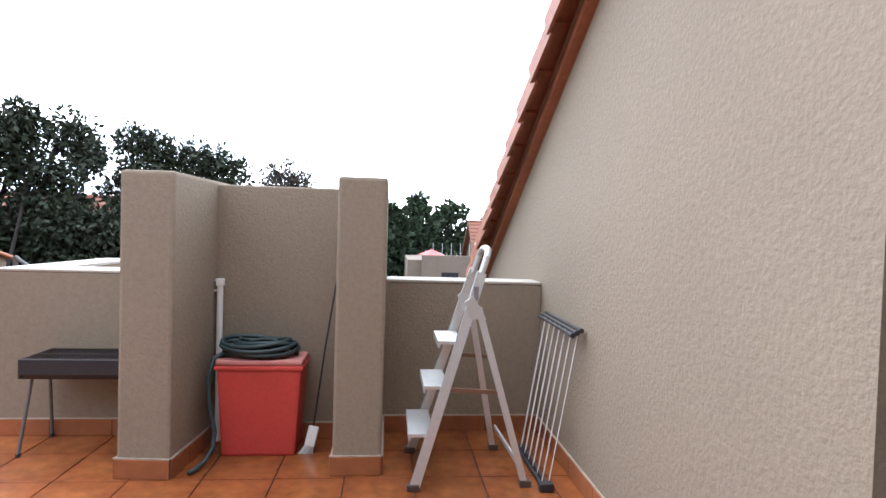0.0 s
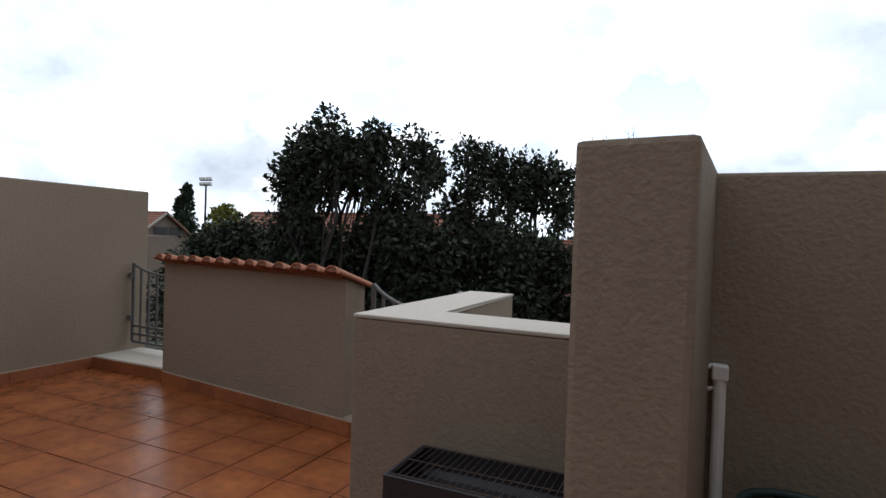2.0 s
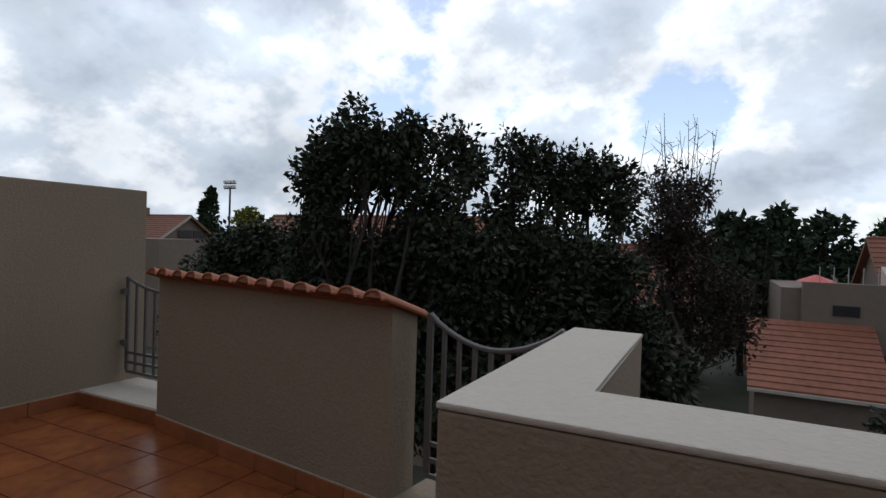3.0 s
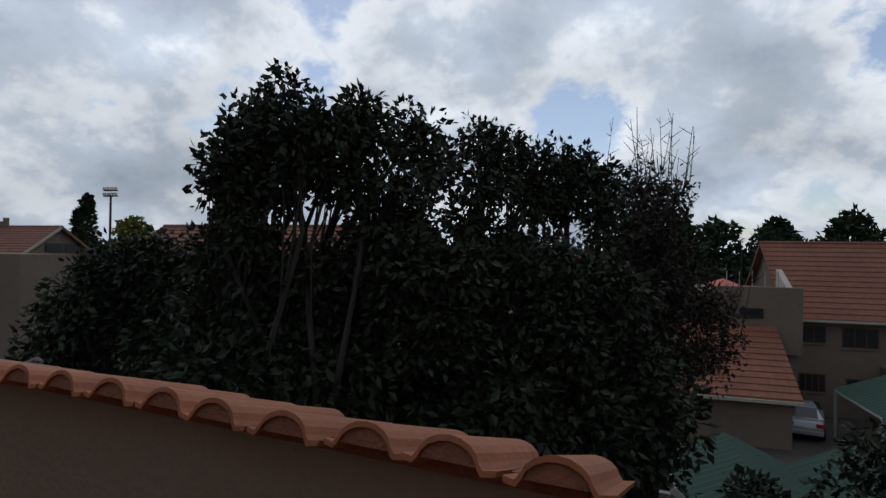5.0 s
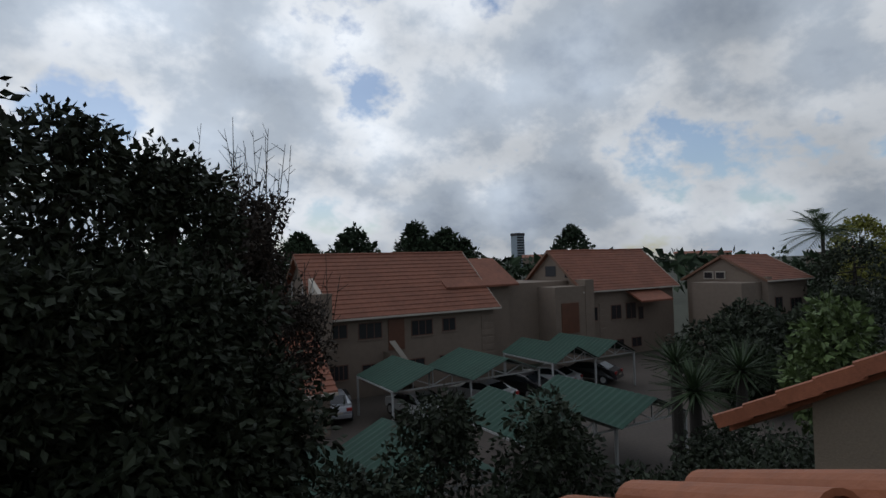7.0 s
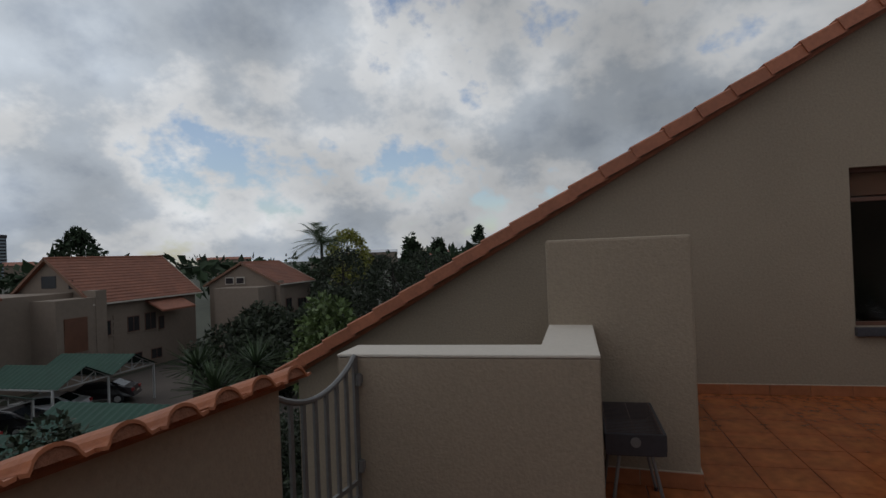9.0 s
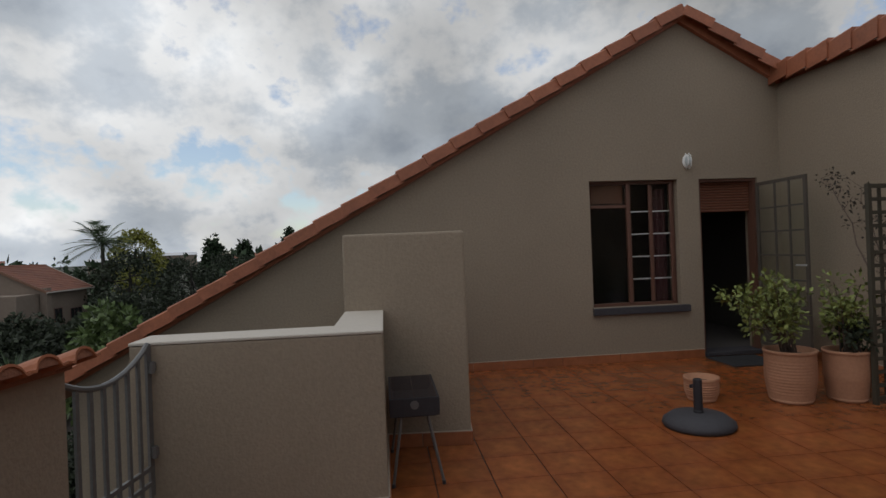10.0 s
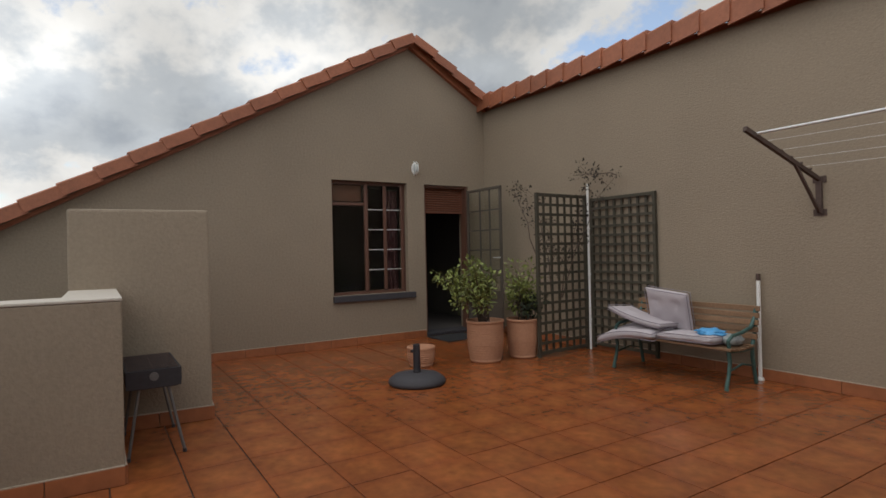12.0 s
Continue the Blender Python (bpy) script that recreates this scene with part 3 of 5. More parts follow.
part("body", softened(bm, 0.018), RED, bin_)
part("rim", boxed(-1.022, -0.528, 4.617, 4.898, 0.495, 0.522, bevel=0.009), RED, bin_)
part("lid", boxed(-1.015, -0.535, 4.624, 4.893, 0.524, 0.552, bevel=0.011), LIDRED, bin_, "faded pinkish red lid")

hose = thing("garden_hose", "dark green garden hose coiled on the bin lid", "hose", at=(-0.158, -0.01, 0))
pts = []
rng = random.Random(5)
for k in range(330):
    a = k / 330 * math.tau * 9.5
    r = 0.115 + 0.055 * math.sin(a * 0.37 + 1) + rng.uniform(-0.003, 0.003)
    pts.append((-0.80 + (r + 0.05) * math.cos(a), 4.76 + r * 0.78 * math.sin(a), 0.568 + 0.075 * k / 330 + 0.014 * math.sin(a * 1.7)))
part("coil", tube(bmesh.new(), pts, 0.0125, 6), HOSE, hose, smooth=True)
part("loose_end", tube(bmesh.new(), [(-0.97, 4.72, 0.585), (-1.03, 4.655, 0.56), (-1.045, 4.61, 0.45), (-1.03, 4.595, 0.3), (-0.995, 4.58, 0.17), (-0.995, 4.55, 0.09), (-1.02, 4.49, 0.035), (-1.05, 4.42, 0.018), (-1.07, 4.395, 0.016)], 0.0125, 7), HOSE, hose, smooth=True)

pipe = thing("drain_pipe", "white plastic conduit pipe in the niche corner", "pipe", at=(-0.158, 0, 0))
part("tube", rod(bmesh.new(), (-1.07, 4.875, 0.0), (-1.07, 4.875, 0.965), 0.018, sides=12), WHITE, pipe)
part("cap", boxed(-1.092, -1.048, 4.855, 4.9, 0.945, 0.99, bevel=0.006), WHITE, pipe)
part("clip", tube(bmesh.new(), [(-1.092, 4.89, 0.985), (-1.115, 4.87, 0.97), (-1.12, 4.865, 0.935), (-1.1, 4.87, 0.915), (-1.088, 4.875, 0.92)], 0.006), WHITE, pipe)

broom = thing("hand_broom", "grey broom with a thin black stick leaning in the niche", "broom", at=(-0.182, -0.01, 0))
part("stick", tube(bmesh.new(), [(-0.452, 4.70, 0.13), (-0.40, 4.77, 0.6), (-0.33, 4.86, 1.13)], 0.0055), BLACK, broom)
part("hook", tube(bmesh.new(), [(-0.33, 4.86, 1.13), (-0.322, 4.868, 1.17), (-0.305, 4.872, 1.21), (-0.30, 4.872, 1.24), (-0.315, 4.872, 1.25), (-0.322, 4.87, 1.22), (-0.325, 4.868, 1.18)], 0.004), BLACK, broom)
bm = boxed(-0.03, 0.03, -0.012, 0.012, -0.045, 0.07, bevel=0.008)
bmesh.ops.transform(bm, matrix=pose(-0.46, 4.69, 0.085, -9, 12, 0), verts=bm.verts)
part("head", bm, WHITE, broom, "white plastic broom head")
bm = bmesh.new()
for k in range(40):
    x, y = random.uniform(-0.028, 0.028), random.uniform(-0.011, 0.011)
    rod(bm, (-0.468 + x, 4.69 + y, 0.045), (-0.485 + x * 1.6, 4.675 + y * 1.6, 0.0), 0.0018, sides=4)
part("bristles", bm, ALU, broom, "grey plastic bristles")

# ---- charcoal grill ----
grill = thing("charcoal_grill", "black steel trough grill on thin legs before the low wall", "grill", at=(-0.06, 0.07, 0))
TOP = 0.54
part("trough", softened(prism(bmesh.new(), [(4.585, TOP), (4.585, 0.455), (4.61, 0.425), (4.87, 0.425), (4.895, 0.455), (4.895, TOP), (4.882, TOP), (4.882, 0.46), (4.86, 0.438), (4.62, 0.438), (4.598, 0.46), (4.598, TOP)], "x", -2.17, -1.545), 0.003), BLACK, grill)
for x in (-2.17, -1.553):
    part("end_plate", boxed(x - 0.004, x + 0.008, 4.588, 4.892, 0.43, TOP, bevel=0.002), BLACK, grill)
part("bracket", lathe(bmesh.new(), [(0.0, 0.0), (0.026, 0.0), (0.026, 0.008), (0.0, 0.008)], 20), STEEL_GREY, grill).matrix_basis = pose(-2.175, 4.74, 0.50, 0, -90)
bm = bmesh.new()
for k in range(24):
    x = -2.15 + k * 0.0254
    rod(bm, (x, 4.60, TOP + 0.003), (x, 4.885, TOP + 0.003), 0.0016, sides=5)
for y in (4.605, 4.74, 4.878):
    rod(bm, (-2.16, y, TOP), (-1.555, y, TOP), 0.0025, sides=5)
part("grate", bm, RUST, grill, "thin steel wire grate")
for x, y, fx, fy in ((-2.14, 4.66, -2.16, 4.575), (-2.14, 4.82, -2.16, 4.885), (-1.58, 4.66, -1.562, 4.575), (-1.58, 4.82, -1.562, 4.885)):
    leg = part("leg", rod(bmesh.new(), (x, y, 0.43), (fx, fy, 0.012), 0.0095, sides=10), STEEL_GREY, grill)
    part("rubber_foot", rod(bmesh.new(), (fx, fy, 0.0), (fx, fy, 0.022), 0.012), BLACK, leg)

# ---- step ladder ----
ladder = thing("step_ladder", "grey aluminium step ladder with brown feet", "ladder", at=(-0.165, -0.19, 0))
NEAR, FAR = 4.37, 4.86
def rail_x(z):
    return 0.10 + z * 0.305
for y, dy in ((NEAR, 0.13), (FAR, -0.10)):
    def yy(z, y=y, dy=dy):
        return y + dy * min(z, 1.2) / 1.2
    part("front_rail", bar(bmesh.new(), (rail_x(0.02), yy(0), 0.02), (rail_x(1.10), yy(1.10), 1.10), 0.022, 0.05, up=(1, 0, 0)), ALU, ladder)
    part("rear_leg", bar(bmesh.new(), (0.675 if y == NEAR else 0.60, yy(0) + 0.03, 0.02), (0.42, yy(0.92), 0.92), 0.018, 0.034, up=(1, 0, 0)), ALU, ladder)
    part("foot", boxed(rail_x(0) - 0.035, rail_x(0) + 0.03, yy(0) - 0.018, yy(0) + 0.018, 0.0, 0.035, bevel=0.006), RUST, ladder, "brown plastic foot")
    xr = 0.68 if y == NEAR else 0.605
    part("foot", boxed(xr - 0.03, xr + 0.03, yy(0) + 0.012, yy(0) + 0.048, 0.0, 0.035, bevel=0.006), RUST, ladder, "brown plastic foot")
    part("hinge_plate", prism(bmesh.new(), [(0.345, 0.95), (0.375, 0.86), (0.46, 0.86), (0.44, 0.90), (0.39, 0.98)], "y", yy(0.9) - 0.016, yy(0.9) - 0.008), ALU, ladder)
part("handle", tube(bmesh.new(), [(rail_x(1.08), 4.495, 1.08), (rail_x(1.19), 4.505, 1.185), (rail_x(1.23), 4.54, 1.22), (rail_x(1.235), 4.63, 1.228), (rail_x(1.23), 4.72, 1.22), (rail_x(1.19), 4.76, 1.185), (rail_x(1.08), 4.77, 1.08)], 0.018, 10), ALU, ladder, "rounded top hoop")
part("label", boxed(rail_x(1.0) - 0.014, rail_x(1.0) + 0.010, 4.452, 4.456, 0.955, 1.03), PIPING, ladder, "small blue and white sticker")
for z in (0.26, 0.50, 0.73):
    t = 0.13 * z / 1.2
    part("tread", softened(prism(bmesh.new(), [(rail_x(z) - 0.11, z + 0.012), (rail_x(z) + 0.02, z + 0.012), (rail_x(z) + 0.02, z - 0.022), (rail_x(z) + 0.012, z - 0.022), (rail_x(z) + 0.01, z - 0.004), (rail_x(z) - 0.10, z - 0.004), (rail_x(z) - 0.10, z - 0.025), (rail_x(z) - 0.11, z - 0.025)], "y", NEAR + t + 0.02, FAR - 0.1 * z / 1.2 - 0.02), 0.002), ALU, ladder)
for z, y in ((0.50, 4.44), (0.60, 4.84)):
    part("strap", bar(bmesh.new(), (rail_x(z) + 0.02, y - 0.02, z), (0.61 - z * 0.12, y, z - 0.02), 0.012, 0.022), FASCIA, ladder, "brown spreader strap")
part("strut", bar(bmesh.new(), (0.60, FAR - 0.02, 0.16), (0.655, NEAR + 0.05, 0.10), 0.012, 0.024), ALU, ladder)

# ---- folded drying rack ----
rack = thing("drying_rack", "folded clothes drying rack with white cords against the wall", "drying rack", at=(-0.105, -0.22, 0))
for i in range(3):
    x, z = 0.872 - i * 0.022, 0.825 - 0.012 * i
    part("bar", tube(bmesh.new(), [(x, 4.39, z), (x - 0.004, 5.0, z + 0.006)], 0.009, 8), BLACK, rack)
    part("end_cap", rod(bmesh.new(), (x, 4.37, z), (x, 4.41, z), 0.014, sides=10), BLACK, rack)
for i in range(2):
    part("bar", tube(bmesh.new(), [(0.735 - i * 0.03, 4.38, 0.014), (0.73 - i * 0.03, 4.97, 0.014)], 0.011, 8), BLACK, rack)
part("foot", boxed(0.68, 0.755, 4.355, 4.40, 0.0, 0.045, bevel=0.008), BLACK, rack)
for i in range(13):
    u = i / 12
    part("cord", rod(bmesh.new(), (0.865 - 0.02 * (i % 2), 4.40 + 0.58 * u, 0.815), (0.735 - 0.02 * (i % 2), 4.40 + 0.56 * u, 0.02), 0.0026, sides=5), WHITE, rack)

# ---- umbrella base and pots ----
before = tops()
base = thing("umbrella_base", "dark round concrete umbrella base with a short tube", "umbrella base", at=(-1.46, 2.585, 0.002))
part("disc", lathe(bmesh.new(), [(0.0, 0.0), (0.255, 0.0), (0.268, 0.02), (0.262, 0.045), (0.21, 0.085), (0.07, 0.105), (0.0, 0.107)], 48), CHARCOAL, base, smooth=True)
part("tube", lathe(bmesh.new(), [(0.036, 0.10), (0.038, 0.12), (0.033, 0.125), (0.033, 0.36), (0.028, 0.365), (0.026, 0.20), (0.0, 0.20)], 24), BLACK, base)
part("knob", box(rod(bmesh.new(), (0.03, 0, 0.29), (0.075, 0, 0.29), 0.008), 0.068, 0.082, -0.022, 0.022, 0.275, 0.305, bevel=0.005), BLACK, base)


def pot(label, x, y, r, h, ridges, group="clay pots"):
    p = thing("clay_pot", label, "pot", group, at=(x, y, rise(y) + 0.001))
    prof = [(0.0, 0.0), (r * 0.80, 0.0), (r * 0.88, 0.03)]
    steps = 46
    for k in range(steps):
        u = k / (steps - 1)
        rr = r * (0.88 + 0.13 * min(1, u * 2.2))
        prof.append((rr + (0.004 * math.sin(u * ridges * math.tau) if 0.15 < u < 0.85 else 0), 0.03 + u * (h - 0.06)))
    prof += [(r * 1.05, h - 0.025), (r * 1.05, h), (r * 0.93, h), (r * 0.92, h - 0.06), (0.0, h - 0.06)]
    part("pot", lathe(bmesh.new(), prof, 40), TERRA, p, smooth=True)
    part("soil", lathe(bmesh.new(), [(0.0, h - 0.045), (r * 0.5, h - 0.04), (r * 0.92, h - 0.055)], 20), SOIL, p, "dark potting soil")
    return p


pot("small ribbed terracotta pot behind the umbrella base", -0.80, 2.16, 0.145, 0.21, 7)
pot("tall ribbed terracotta pot holding a variegated shrub", -1.01, 1.455, 0.20, 0.455, 15)
pot("smooth terracotta pot beside the trellis", -1.09, 0.985, 0.175, 0.44, 0)


def leaf_cloud(name, centres, counts, radius, size, mat, parent, seed, droop=0.2, flat=1.0):
    """Many small folded leaves round the given centres, as one mesh."""
    r = np.random.RandomState(seed)
    c = np.repeat(np.asarray(centres, float), counts, axis=0)
    n = len(c)
    d = r.normal(size=(n, 3))
    d /= np.linalg.norm(d, axis=1)[:, None]
    rad = np.asarray(radius, float) if np.ndim(radius) else np.full(len(centres), radius)
    p = c + d * (np.repeat(rad, counts) * r.uniform(0.25, 1.0, n) ** 0.6)[:, None] * np.array([1, 1, flat])
    along = d + r.normal(size=(n, 3)) * 0.7 + np.array([0, 0, -droop])
    along /= np.linalg.norm(along, axis=1)[:, None]
    side = np.cross(along, r.normal(size=(n, 3)))
    side /= np.linalg.norm(side, axis=1)[:, None]
    up = np.cross(side, along)
    s = size * r.uniform(0.6, 1.25, n)[:, None]
    tip, mid = p + along * s, p + along * s * 0.45
    left, right = mid + side * s * 0.27 + up * s * 0.07, mid - side * s * 0.27 + up * s * 0.07
    verts = np.stack([p, left, tip, right], 1).reshape(-1, 3)
    i = np.arange(n) * 4
    faces = np.concatenate([np.stack([i, i + 1, i + 2], 1), np.stack([i, i + 2, i + 3], 1)])
    data = bpy.data.meshes.new(name)
    data.from_pydata(verts.tolist(), [], faces.tolist())
    data.materials.append(mat)
    ob = new(name, data)
    ob.parent = parent
    return ob


def shrub(label, x, y, z, spread, high, stems, seed, mat, leaf, per, tilt=(0, 0)):
    rr = random.Random(seed)
    s = thing("potted_shrub", label, "plant", "potted shrubs", at=(x, y, z))
    bm = bmesh.new()
    tips = []
    for k in range(stems):
        a = k / stems * math.tau + rr.uniform(-0.4, 0.4)
        reach = spread * rr.uniform(0.35, 1.0)
        top = high * rr.uniform(0.35, 1.0)
        p0 = Vector((rr.uniform(-0.05, 0.05), rr.uniform(-0.05, 0.05), 0))
        p3 = Vector((reach * math.cos(a) + tilt[0] * top, reach * math.sin(a) + tilt[1] * top, top))
        mid = p0.lerp(p3, 0.5) + Vector((0, 0, 0.08))
        tube(bm, [p0, mid, p3], [0.008, 0.006, 0.003], 5)
        tips += [tuple(p3), tuple(p0.lerp(p3, 0.72) + Vector((rr.uniform(-.06, .06), rr.uniform(-.06, .06), 0.05)))]
    part("stems", bm, TWIG, s)
    leaf_cloud("leaves", tips, per, 0.105, leaf, mat, s, seed, 0.0)
    return s


shrub("variegated green and yellow leafy shrub in the tall pot", -1.01, 1.455, 0.41, 0.34, 0.68, 20, 3, LEAF_VARIEGATED, 0.058, 30, (-0.02, 0.40))
shrub("variegated shrub in the smooth pot", -1.09, 0.985, 0.39, 0.15, 0.64, 12, 8, LEAF_VARIEGATED, 0.056, 34)
shrub("dark low foliage in the smooth pot", -1.13, 0.925, 0.385, 0.12, 0.26, 7, 11, LEAF, 0.06, 24)

# ---- trellis, white pole and climber ----
def trellis(label, a, b, z0, z1, cols, rows):
    t = thing("trellis", label, "trellis", "trellis panels")
    a, b = Vector((*a, 0)), Vector((*b, 0))
    d = (b - a).normalized()
    nrm = Vector((-d.y, d.x, 0))
    for p in (a, b):
        part("post", bar(bmesh.new(), p + Vector((0, 0, z0)), p + Vector((0, 0, z1 + 0.02)), 0.035, 0.035, up=d), TRELLIS, t)
    for z in (z0 + 0.05, z1):
        part("frame_rail", bar(bmesh.new(), a + Vector((0, 0, z)), b + Vector((0, 0, z)), 0.03, 0.035), TRELLIS, t)
    for k in range(1, cols):
        p = a.lerp(b, k / cols) + nrm * 0.008
        part("lath", bar(bmesh.new(), p + Vector((0, 0, z0 + 0.06)), p + Vector((0, 0, z1)), 0.012, 0.03, up=d), TRELLIS, t)
    for k in range(1, rows):
        z = z0 + 0.05 + (z1 - z0 - 0.05) * k / rows
        part("lath", bar(bmesh.new(), a - nrm * 0.008 + Vector((0, 0, z)), b - nrm * 0.008 + Vector((0, 0, z)), 0.012, 0.03), TRELLIS, t)
    return t


trellis("dark green-brown wooden trellis panel standing out from the wall", (-1.28, 0.90), (-1.23, 0.09), 0.002, 1.84, 7, 16)
trellis("dark wooden trellis panel against the side wall", (-1.29, 0.03), (-2.17, 0.03), 0.03, 1.80, 8, 16)
pole = thing("wall_pipe", "thin white plastic pipe standing at the trellis", "pipe", "white pipes")
part("tube", rod(bmesh.new(), (-1.25, 0.055, 0.0), (-1.25, 0.055, 2.0), 0.014, sides=12), WHITE, pole)
for z in (0.35, 0.9, 1.45):
    part("clip", boxed(-1.27, -1.23, 0.03, 0.075, z, z + 0.02, bevel=0.004), WHITE, pole)
pole2 = thing("wall_pipe", "white plastic pipe with a brass top beside the bench", "pipe", "white pipes")
part("tube", rod(bmesh.new(), (-3.255, 0.045, 0.0), (-3.255, 0.045, 0.90), 0.017, sides=12), WHITE, pole2)
part("cap", rod(bmesh.new(), (-3.255, 0.045, 0.90), (-3.255, 0.045, 0.96), 0.019, sides=12), RUST, pole2, "brass-coloured tap fitting")
part("foot", lathe(bmesh.new(), [(0.0, 0.0), (0.034, 0.0), (0.03, 0.02), (0.018, 0.03)], 16, (-3.255, 0.045, 0.0)), WHITE, pole2)

vine = thing("climbing_vine", "sparse thorny climber with small leaves on the trellis", "plant", at=(-0.02, -0.24, 0.03))
rr = random.Random(21)
bm = bmesh.new()
vt = []
for start, end, sag in (((-1.15, 0.75, 0.45), (-1.35, 0.45, 1.95), 0.1), ((-1.18, 0.8, 0.4), (-0.35, 0.45, 1.98), 0.25), ((-1.2, 0.7, 0.6), (-1.75, 0.4, 2.02), 0.2), ((-1.2, 0.85, 0.5), (-0.85, 0.6, 1.5), 0.1), ((-1.2, 0.6, 0.9), (-0.6, 0.5, 1.2), 0.1), ((-1.75, 0.4, 2.02), (-1.15, 0.42, 2.06), 0.02), ((-1.2, 1.1, 1.15), (-0.15, 0.62, 2.0), 0.14)):
    a, b = Vector(start), Vector(end)
    line = [a.lerp(b, u / 7) + Vector((rr.uniform(-.03, .03), rr.uniform(-.03, .03), sag * math.sin(u / 7 * math.pi) + rr.uniform(-.02, .02))) for u in range(8)]
    tube(bm, line, [0.007 - 0.0007 * k for k in range(8)], 5)
    for p in line[2:]:
        vt.append(tuple(p))
        q = p + Vector((rr.uniform(-.12, .12), rr.uniform(-.08, .08), rr.uniform(-.05, .12)))
        tube(bm, [p, q], [0.003, 0.002], 4)
        vt.append(tuple(q))
part("stems", bm, TWIG, vine)
leaf_cloud("leaves", vt, 8, 0.07, 0.042, LEAF_DRY, vine, 4)

# ---- bench and cushions ----
turn_house(before)
before = tops()
bench = thing("garden_bench", "weathered wooden slat bench with green cast iron ends", "bench")
BX0, BX1, BZ = -3.24, -1.98, 0.0
for x in (BX0 + 0.04, BX1 - 0.04):
    end = part("iron_end", tube(bmesh.new(), [(x, 0.80, BZ + 0.84 * 0.012), (x, 0.80, BZ + 0.84 * 0.05), (x, 0.765, BZ + 0.84 * 0.16), (x, 0.745, BZ + 0.84 * 0.28), (x, 0.76, BZ + 0.84 * 0.40)], [0.02, 0.017, 0.016, 0.017, 0.02], 8), GREEN_IRON, bench)
    part("back_leg", tube(bmesh.new(), [(x, 0.345, BZ + 0.84 * 0.012), (x, 0.37, BZ + 0.84 * 0.14), (x, 0.40, BZ + 0.84 * 0.30), (x, 0.40, BZ + 0.84 * 0.40), (x, 0.345, BZ + 0.84 * 0.58), (x, 0.315, BZ + 0.84 * 0.76)], 0.017, 8), GREEN_IRON, end)
    part("seat_support", tube(bmesh.new(), [(x, 0.76, BZ + 0.84 * 0.395), (x, 0.58, BZ + 0.84 * 0.375), (x, 0.40, BZ + 0.84 * 0.385)], 0.016, 8), GREEN_IRON, end)
    part("armrest", tube(bmesh.new(), [(x, 0.335, BZ + 0.84 * 0.79), (x, 0.35, BZ + 0.84 * 0.70), (x, 0.42, BZ + 0.84 * 0.60), (x, 0.56, BZ + 0.84 * 0.56), (x, 0.70, BZ + 0.84 * 0.545), (x, 0.765, BZ + 0.84 * 0.50), (x, 0.75, BZ + 0.84 * 0.42)], 0.016, 8), GREEN_IRON, end)
    part("stay", tube(bmesh.new(), [(x, 0.75, BZ + 0.84 * 0.2), (x, 0.56, BZ + 0.84 * 0.24), (x, 0.385, BZ + 0.84 * 0.2)], 0.009, 6), GREEN_IRON, end)
for k in range(6):
    y = 0.43 + k * 0.064
    part("slat", boxed(BX0, BX1, y, y + 0.05, BZ + 0.84 * 0.405 - 0.012 * math.sin(k / 5 * math.pi), BZ + 0.84 * 0.427 - 0.012 * math.sin(k / 5 * math.pi), bevel=0.004), SLAT, bench)
for k in range(5):
    z = BZ + 0.40 + k * 0.06
    y = 0.385 - (z - BZ - 0.40) * 0.22
    part("slat", boxed(BX0, BX1, y - 0.004, y + 0.018, z, z + 0.046, bevel=0.004), SLAT, bench)


def cushion(label, m, sx, sy, sz, bend=0.0, seed=0):
    c = thing("cushion", label, "cushion", "bench cushions")
    bm = bmesh.new()
    nx, ny = 18, 18
    def surf(u, v, top):
        edge = (1 - abs(2 * u - 1) ** 6) * (1 - abs(2 * v - 1) ** 6)
        tuft = sum(math.exp(-(((u - a) * sx) ** 2 + ((v - b) * sy) ** 2) / 0.0022) for a in (0.28, 0.72) for b in (0.28, 0.72))
        z = sz * (0.5 * edge ** 0.4 + 0.0) * (1 if top else -1) - (0.022 * tuft if top else -0.022 * tuft)
        x, y = (u - 0.5) * sx, (v - 0.5) * sy
        z += bend * (2 * u - 1) ** 2 + 0.006 * noise.noise(Vector((u * 4, v * 4, seed)))
        return x, y, z
    grid = {}
    for top in (True, False):
        for i in range(nx + 1):
            for j in range(ny + 1):
                if not top and (i in (0, nx) or j in (0, ny)):
                    grid[top, i, j] = grid[True, i, j]
                else:
                    grid[top, i, j] = bm.verts.new(surf(i / nx, j / ny, top))
        for i in range(nx):
            for j in range(ny):
                bm.faces.new((grid[top, i, j], grid[top, i + 1, j], grid[top, i + 1, j + 1], grid[top, i, j + 1]))
    bmesh.ops.transform(bm, matrix=m, verts=bm.verts)
    part("cover", bm, CUSHION, c, smooth=True)
    bm = bmesh.new()
    loop = [(-1, -1), (1, -1), (1, 1), (-1, 1), (-1, -1)]
    for h in (0.36, -0.36):
        pts = []
        for (a, b), (a2, b2) in zip(loop, loop[1:]):
            for k in range(8):
                x, y = (a + (a2 - a) * k / 8) * sx * 0.493, (b + (b2 - b) * k / 8) * sy * 0.493
                pts.append(m @ Vector((x, y, h * sz + bend * (x / sx * 2) ** 2)))
        tube(bm, pts + pts[:1], 0.004, 5)
    part("piping", bm, PIPING, c, "thin grey piping")
    return c


